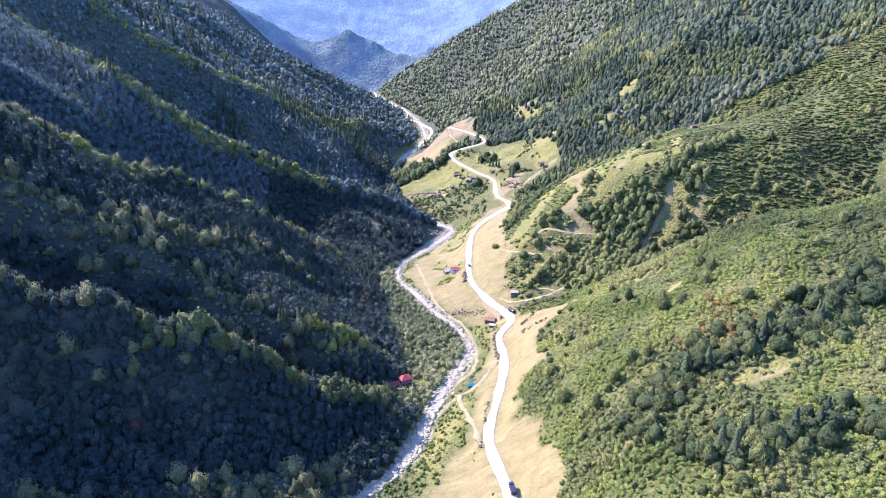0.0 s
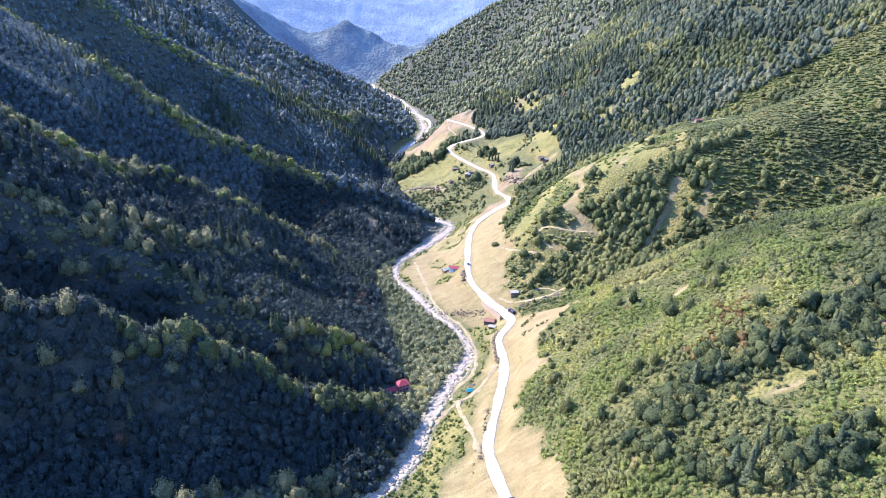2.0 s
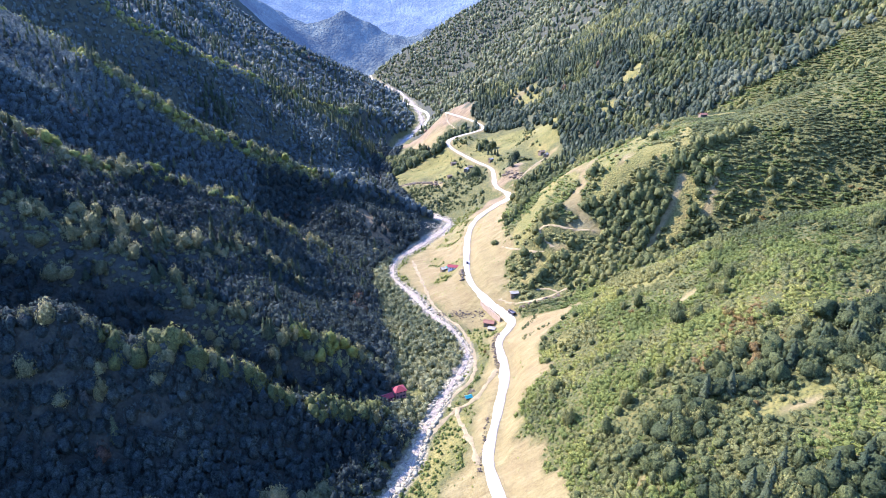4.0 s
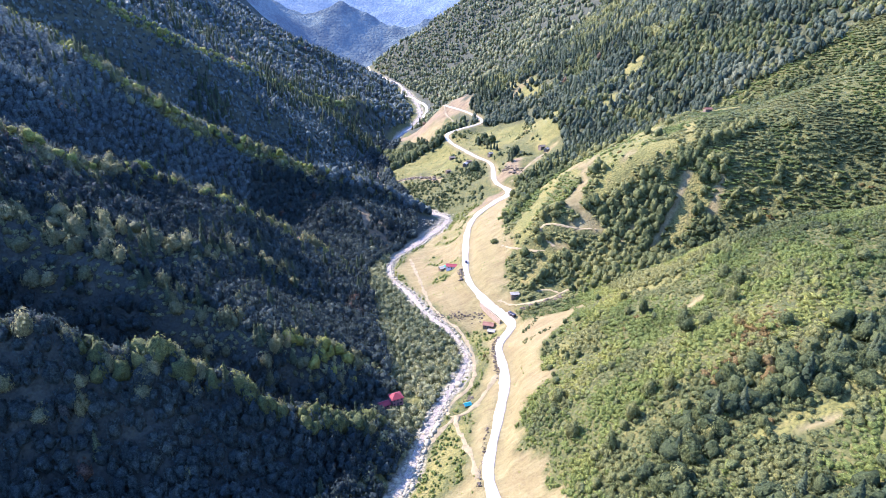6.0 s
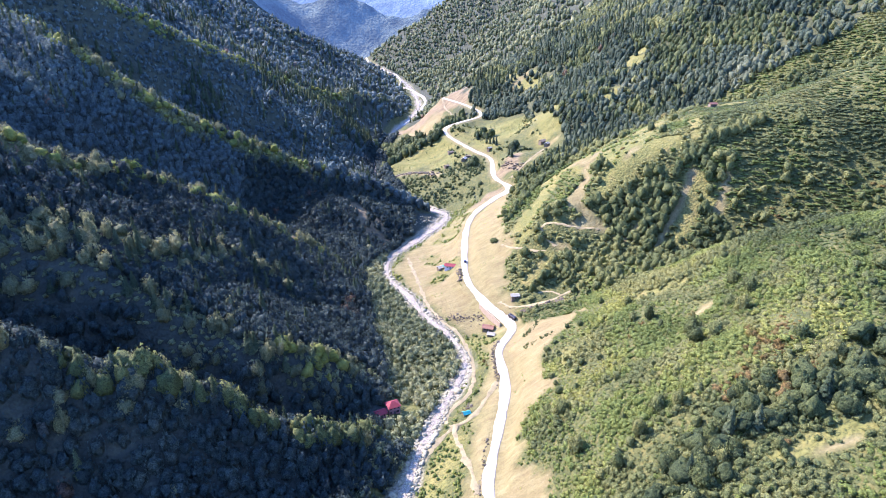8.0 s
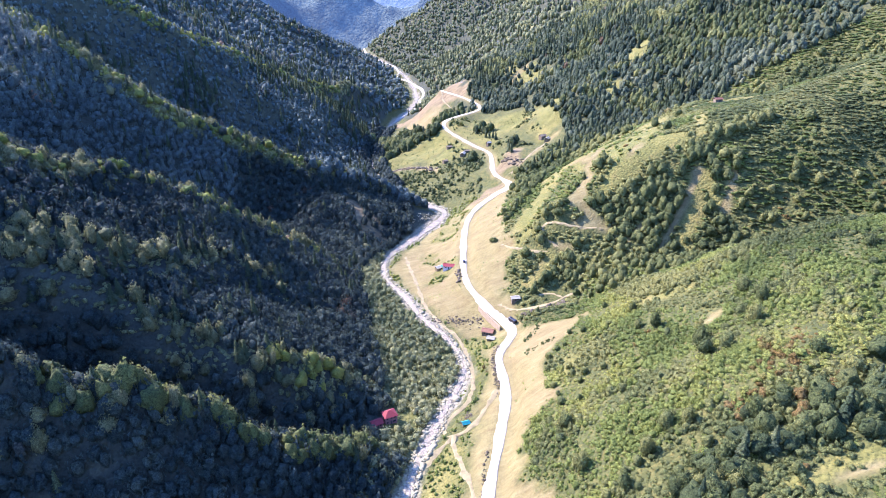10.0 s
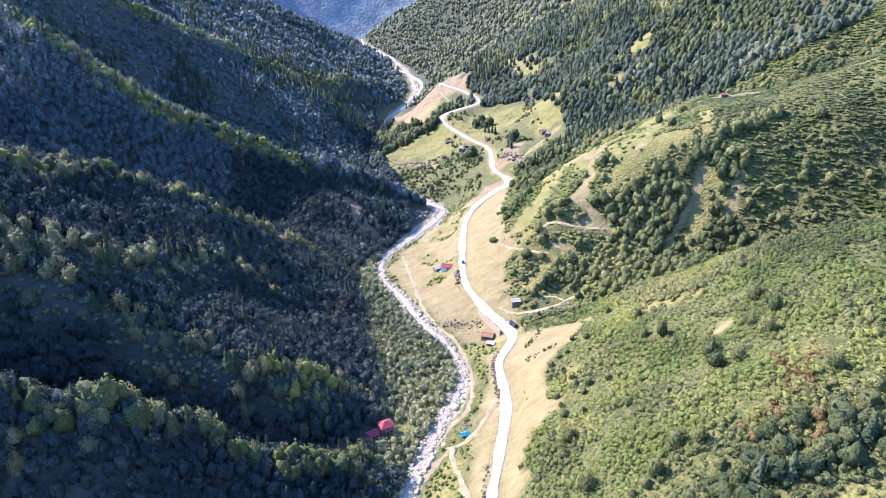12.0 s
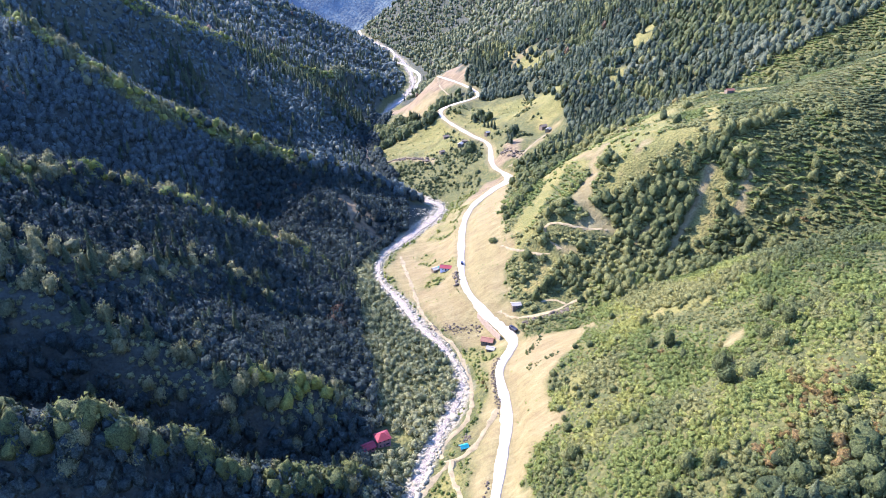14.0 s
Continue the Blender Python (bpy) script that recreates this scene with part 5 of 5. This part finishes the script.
# ---- boulders and stones ----
def boulder_shape(seed, flat=0.7):
    rng = np.random.default_rng(seed)
    v = ICO_V * (1 + 0.25 * rng.standard_normal((len(ICO_V), 1)))
    return v * np.array([1, rng.uniform(0.7, 1), flat]) * 0.5, ICO_F


BOULDERS = [boulder_shape(k) for k in range(6)]


def stones_along(name, seed, y0, y1, per_metre, size, material, label, reach=1.0):
    rng = np.random.default_rng(seed)
    n = int((y1 - y0) * per_metre)
    y = rng.uniform(y0, y1, n)
    u = rng.uniform(-1, 1, n)
    # place across the bed, at right angles to the river
    s = np.interp(y, river_line[:, 1], np.arange(len(river_line)))
    i = np.clip(s.astype(int), 1, len(river_line) - 2)
    d = river_line[i + 1, :2] - river_line[i - 1, :2]
    d /= np.linalg.norm(d, axis=1)[:, None]
    half = (river_half(y) + 1.2) * reach
    x = np.interp(s, np.arange(len(river_line)), river_line[:, 0]) + d[:, 1] * u * half
    y = y - d[:, 0] * u * half
    sz = size * np.exp(rng.standard_normal(n) * 0.45) * (0.6 + 0.6 * np.abs(u))
    tint = np.stack([rng.random(n), rng.random(n), rng.random(n), np.ones(n)], 1)
    return grown(name, BOULDERS, x, y, sz, sz * rng.uniform(1, 1.5, n), tint, material, label, "boulders", sink=-0.15, seed=seed)


stones_along("river_boulders", 301, 195, 330, 9.0, 1.15, STONE, "pale grey boulders heaped in the river bed")
stones_along("river_boulders", 302, 330, 730, 6.0, 1.05, STONE, "pale grey boulders along the river bed")
stones_along("river_boulders", 303, 1180, 2640, 0.6, 1.8, STONE, "pale boulders in the distant river bed")


def rocks_at(name, seed, line2, width, count, size, material, label):
    rng = np.random.default_rng(seed)
    p = curve(np.column_stack([line2, np.zeros(len(line2))]), 1.0)
    i = rng.integers(0, len(p), count)
    x, y = p[i, 0] + rng.normal(0, width, count), p[i, 1] + rng.normal(0, width, count)
    sz = size * np.exp(rng.standard_normal(count) * 0.4)
    tint = np.ones((count, 4))
    return grown(name, BOULDERS, x, y, sz, sz * 1.25, tint, material, label, "rocks", sink=-0.1, seed=seed)


rocks_at("roadside_rocks", 310, arr((36, 345), (36, 365), (36, 385), (41, 398)), 0.7, 160, 0.7, ROCK, "rough dark stones piled under the road edge")
rocks_at("roadside_rocks", 311, arr((19, 255), (22, 280), (26, 300)), 0.7, 70, 0.7, ROCK, "rough stones along the road edge")
rocks_at("slope_rocks", 312, arr((0, 452), (14, 446), (26, 442), (33, 440)), 2.6, 150, 0.8, ROCK, "loose stones below the retaining wall")
rocks_at("slope_rocks", 313, arr((60, 430), (74, 429.5), (90, 433)), 1.2, 170, 1.2, ROCK, "broken rock under the side track")
rocks_at("slope_rocks", 314, arr((14, 330), (20, 338)), 1.6, 40, 0.9, ROCK, "loose stones beside the track")
rocks_at("slope_rocks", 315, arr((18, 490), (20, 505)), 1.2, 50, 1.1, ROCK, "dark stones beside the road")
rocks_at("crag_rocks", 316, arr((168, 228), (178, 238), (186, 250)), 3.0, 60, 2.6, ROCK, "dark crag breaking through the scrub")
rocks_at("crag_rocks", 317, arr((77, 749), (84, 742), (95, 728)), 3.0, 70, 2.0, ROCK, "brown crag beside the road cutting")
rocks_at("scarp_rocks", 319, arr((-60, 862), (-43, 860), (-18, 838), (0, 815)), 1.6, 170, 1.9, ROCK, "brown eroded scarp below the meadow terrace")
rocks_at("bank_rocks", 318, arr((-30, 640), (0, 672), (12, 690)), 4.0, 120, 1.3, STONE, "pale stones on the gravel bank")

# ---- buildings ----
RUST = plain("rusty_red_sheet", (0.170, 0.076, 0.026), 0.6, 0.3, 1.2)
RED = plain("red_sheet", (0.17, 0.020, 0.020), 0.85, 0.15, 0.8)
GREY = plain("grey_sheet", (0.24, 0.228, 0.150), 0.5, 0.2, 0.9)
WOOD = plain("weathered_boards", (0.150, 0.120, 0.064), 0.85, 0.35, 2.5)
MAROON = plain("dark_boards", (0.20, 0.11, 0.10), 0.85, 0.3, 1.5)
PLASTER = plain("pale_plaster", (0.62, 0.58, 0.52), 0.9, 0.15, 0.9)
DARK = plain("dark_opening", (0.03, 0.03, 0.035), 0.5, 0.2, 2.0)
TARP = plain("turquoise_tarpaulin", (0.02, 0.19, 0.17), 0.5, 0.2, 1.0)
GREEN = plain("green_tarpaulin", (0.06, 0.38, 0.20), 0.5, 0.2, 1.0)
CONCRETE = plain("concrete", (0.28, 0.225, 0.13), 0.9, 0.2, 0.5, relief=0.04)
BLACK = plain("black_rubber", (0.02, 0.02, 0.022), 0.8, 0.2, 3.0)
PAINT = plain("black_paint", (0.014, 0.014, 0.015), 0.35, 0.15, 1.5)
GLASS = plain("dark_glass", (0.02, 0.025, 0.03), 0.1, 0.1, 2.0)


def part(name, bm, material, parent, label=""):
    me = bpy.data.meshes.new(name)
    bmesh.ops.recalc_face_normals(bm, faces=bm.faces)
    bm.to_mesh(me)
    bm.free()
    me.materials.append(material)
    ob = new(name, me)
    ob.parent = parent
    return tagged(ob, label) if label else ob


def box(bm, x0, x1, y0, y1, z0, z1, bevel=0.0):
    r = bmesh.ops.create_cube(bm, size=1, matrix=Matrix.Translation(((x0 + x1) / 2, (y0 + y1) / 2, (z0 + z1) / 2)) @ Matrix.Diagonal((x1 - x0, y1 - y0, z1 - z0, 1)))
    if bevel:
        edges = list({e for v in r["verts"] for e in v.link_edges})
        bmesh.ops.bevel(bm, geom=edges, offset=bevel, segments=1, affect="EDGES")
    return bm


def slab(bm, pts, thick):
    """A sheet with thickness over four corners."""
    top = [bm.verts.new(p) for p in pts]
    low = [bm.verts.new((p[0], p[1], p[2] - thick)) for p in pts]
    bm.faces.new(top)
    bm.faces.new(low[::-1])
    for i in range(len(pts)):
        j = (i + 1) % len(pts)
        bm.faces.new((top[i], top[j], low[j], low[i]))


def house(name, x, y, turn, l, w, h, pitch, wall_mat, roof_mat, label, category="house", windows=2, storeys=1, hip=False, group=""):
    root = tagged(new(name), label, category, group)
    z = float(ground_height([x], [y])[0])
    root.matrix_basis = pose(x, y, z, 0, 0, turn)
    deep = 2.5
    bm = bmesh.new()
    for x0, x1, y0, y1 in ((-l / 2, l / 2, -w / 2, -w / 2 + 0.25), (-l / 2, l / 2, w / 2 - 0.25, w / 2), (-l / 2, -l / 2 + 0.25, -w / 2 + 0.25, w / 2 - 0.25), (l / 2 - 0.25, l / 2, -w / 2 + 0.25, w / 2 - 0.25)):
        box(bm, x0, x1, y0, y1, -deep, h)
    rise = w / 2 * pitch
    if not hip:
        for s in (-1, 1):
            v = [bm.verts.new((s * l / 2, -w / 2, h)), bm.verts.new((s * l / 2, w / 2, h)), bm.verts.new((s * l / 2, 0, h + rise - 0.05))]
            u = [bm.verts.new((s * (l / 2 - 0.25), q.co.y, q.co.z)) for q in v]
            bm.faces.new(v)
            bm.faces.new(u[::-1])
            for i in range(3):
                bm.faces.new((v[i], v[(i + 1) % 3], u[(i + 1) % 3], u[i]))
    part("wall", bm, wall_mat, root)
    o = 0.55
    inset = w / 2 * 0.9 if hip else -0.0
    for s in (-1, 1):
        bm = bmesh.new()
        low_z = h - o * pitch
        slab(bm, [(-l / 2 - o, s * (w / 2 + o), low_z), (l / 2 + o, s * (w / 2 + o), low_z), (l / 2 + o - (inset + o if hip else 0), 0, h + rise), (-l / 2 - o + (inset + o if hip else 0), 0, h + rise)], 0.12)
        part("roof", bm, roof_mat, root)
        if hip:
            bm = bmesh.new()
            slab(bm, [(s * (l / 2 + o), -w / 2 - o, low_z), (s * (l / 2 + o), w / 2 + o, low_z), (s * (l / 2 - inset), 0.02, h + rise), (s * (l / 2 - inset), -0.02, h + rise)], 0.12)
            part("roof", bm, roof_mat, root)
    if not hip:
        bm = bmesh.new()
        box(bm, -l / 2 - o, l / 2 + o, -0.18, 0.18, h + rise - 0.03, h + rise + 0.06)
        part("ridge_cap", bm, roof_mat, root)
    bm = bmesh.new()
    box(bm, -0.5, 0.5, -w / 2 - 0.06, -w / 2 + 0.02, 0.0, min(2.0, h - 0.2), 0.02)
    part("door", bm, DARK, root, "dark wooden door")
    for k in range(storeys):
        for i in range(windows):
            wx = -l / 2 + l * (i + 0.5) / windows
            if abs(wx) < 1.0 and k == 0:
                wx += 1.4
            bm = bmesh.new()
            z0 = (h / storeys) * k + 0.9
            box(bm, wx - 0.45, wx + 0.45, -w / 2 - 0.07, -w / 2 + 0.02, z0, min(z0 + 1.0, h - 0.15), 0.02)
            part("window", bm, GLASS, root, "small dark window")
    return root


house("farmhouse", 36.5, 426, -18, 7.2, 4.8, 2.8, 0.5, WOOD, RUST, "wooden hut with a rusty red sheet roof below the road")
house("shed", 37.8, 417, -20, 4.6, 3.2, 2.0, 0.4, WOOD, GREY, "small wooden shed with a low grey roof beside the hut", "shed", windows=1)
house("house", -24, 336, 25, 6.6, 5.8, 5.0, 0.62, MAROON, RED, "two-storey house with a bright red hipped roof at the wood's edge", windows=3, storeys=2, hip=True)
house("cottage", -30.5, 330.5, 30, 5.6, 4.2, 2.6, 0.55, MAROON, RED, "low cottage with a bright red roof beside the house", windows=2)
house("cottage", 12, 518, -12, 9.0, 5.0, 2.8, 0.45, PLASTER, RED, "white cottage with a faded red roof on a green plot")
house("shed", 3.5, 523, 30, 5.0, 4.0, 2.4, 0.4, WOOD, GREY, "grey-roofed shed among bushes beside the cottage", "shed", windows=1)
house("shed", 56.8, 446.5, 8, 5.6, 3.8, 2.3, 0.3, WOOD, GREY, "shed with a pale grey sheet roof beside the track", "shed", windows=1)
for k, (hx, hy, ht, hl) in enumerate([(128, 783, 30, 8), (131.5, 771, 60, 7), (19, 874, 20, 7), (36, 833, 70, 8), (41, 840, 10, 6), (69.5, 846, 40, 6), (13, 828, 30, 6), (247, 605, 10, 6.5)]):
    house("farm_hut", hx, hy, ht, hl, hl * 0.65, 2.8, 0.5, WOOD, RUST if k == 7 else (GREY if k % 2 else WOOD), "weathered wooden farm hut standing on the meadow", "hut", windows=1, group="huts on the meadow")


def tarp_shelter(x, y, turn, size, material, label):
    root = tagged(new("tarpaulin_shelter"), label, "shelter")
    root.matrix_basis = pose(x, y, float(ground_height([x], [y])[0]), 0, 0, turn)
    bm = bmesh.new()
    rng = random.Random(7)
    n = 8
    grid = [[bm.verts.new((size * (i / n - 0.5), size * 0.75 * (j / n - 0.5), 2.1 - 1.3 * abs(j / n - 0.5) * 1.6 + rng.uniform(-0.06, 0.06))) for j in range(n + 1)] for i in range(n + 1)]
    for i in range(n):
        for j in range(n):
            bm.faces.new((grid[i][j], grid[i + 1][j], grid[i + 1][j + 1], grid[i][j + 1]))
    r = bmesh.ops.extrude_face_region(bm, geom=list(bm.faces))
    bmesh.ops.translate(bm, verts=[v for v in r["geom"] if isinstance(v, bmesh.types.BMVert)], vec=(0, 0, -0.05))
    part("canopy", bm, material, root)
    for sx in (-1, 1):
        for sy in (-1, 1):
            bm = bmesh.new()
            box(bm, sx * size * 0.46 - 0.06, sx * size * 0.46 + 0.06, sy * size * 0.33 - 0.06, sy * size * 0.33 + 0.06, -0.5, 1.35)
            part("post", bm, WOOD, root)
    bm = bmesh.new()
    box(bm, -size * 0.4, size * 0.4, -size * 0.28, size * 0.28, -0.6, 1.2, 0.05)
    part("stack", bm, WOOD, root, "stacked timber under the sheet")
    return root


tarp_shelter(17, 329, 20, 4.6, TARP, "turquoise tarpaulin shelter over stacked timber beside the track")
tarp_shelter(7, 524, 0, 3.4, GREEN, "green tarpaulin shelter in the bushes beside the cottage")


# ---- vehicles ----
def wheel(x, y, r, width, parent):
    w = part("wheel", wheel_mesh(r, width), BLACK, parent)
    w.location = (x, y, r)
    rim = part("rim", wheel_mesh(r * 0.55, width + 0.04), GREY, w, "grey steel rim")
    return rim


def wheel_mesh(r, width):
    bm = bmesh.new()
    bmesh.ops.create_cone(bm, cap_ends=True, segments=14, radius1=r, radius2=r, depth=width, matrix=Matrix.Rotation(math.pi / 2, 4, "X"))
    bmesh.ops.bevel(bm, geom=[e for e in bm.edges if len(e.link_faces) == 2 and any(len(f.verts) > 4 for f in e.link_faces)], offset=r * 0.12, segments=1, affect="EDGES")
    return bm


def car(name, x, y, turn, label, paint, truck=False):
    root = tagged(new(name), label, "truck" if truck else "car")
    root.matrix_basis = pose(x, y, float(np.interp(y, road_line[:, 1], road_line[:, 2])) + 0.13, 0, 0, turn)
    if truck:
        bm = bmesh.new()
        box(bm, -3.2, 1.2, -1.2, 1.2, 1.0, 2.5, 0.06)
        part("dump_body", bm, paint, root)
        bm = bmesh.new()
        box(bm, 1.4, 3.2, -1.15, 1.15, 0.7, 2.7, 0.15)
        cab = part("cab", bm, paint, root)
        bm = bmesh.new()
        box(bm, 3.12, 3.24, -0.95, 0.95, 1.7, 2.5, 0.03)
        part("windscreen", bm, GLASS, cab, "dark windscreen")
        bm = bmesh.new()
        box(bm, -3.1, 3.0, -0.45, 0.45, 0.6, 1.0)
        part("chassis", bm, BLACK, root)
        axles, r = (-2.4, -1.3, 2.2), 0.5
    else:
        bm = bmesh.new()
        box(bm, -2.1, 2.1, -0.88, 0.88, 0.35, 0.95, 0.14)
        part("body", bm, paint, root)
        bm = bmesh.new()
        top = box(bm, -1.7, 0.8, -0.78, 0.78, 0.9, 1.5, 0.18)
        part("cabin", bm, GLASS, root, "dark glazed cabin")
        bm = bmesh.new()
        box(bm, -1.35, 0.45, -0.68, 0.68, 1.49, 1.55, 0.02)
        part("roof", bm, paint, root)
        axles, r = (-1.35, 1.35), 0.33
    for ax in axles:
        for s in (-1, 1):
            wheel(ax, s * (1.0 if truck else 0.78), r, 0.3 if truck else 0.2, root)
    return root


car("dump_truck", 53.3, 429.0, 125, "dark dump truck standing at the road bend", PAINT, True)
car("car", 24.0, 517.0, 92, "dark car standing on the gravel road", PAINT)
car("dump_truck", 31.0, 219.0, 97, "dark dump truck standing on the gravel road", PAINT, True)


# ---- retaining wall under the road bend ----
def retaining_wall(a, b, height, parts_n=6):
    root = tagged(new("retaining_wall"), "pale concrete retaining wall under the road bend", "wall", kind="structure")
    a, b = Vector(a), Vector(b)
    d = (b - a) / parts_n
    ang = math.degrees(math.atan2(d.y, d.x))
    for k in range(parts_n):
        c = a + d * (k + 0.5)
        z = float(np.interp(c.y, road_line[:, 1], road_line[:, 2]))
        bm = bmesh.new()
        box(bm, -d.length / 2 + 0.03, d.length / 2 - 0.03, -0.35, 0.35, -height, 0.0, 0.05)
        p = part("panel", bm, CONCRETE, root)
        p.matrix_basis = pose(c.x, c.y, z + 0.25, 0, 0, ang)
    return root


retaining_wall((31.6, 448.8, 0), (44.4, 423.8, 0), 10.0)
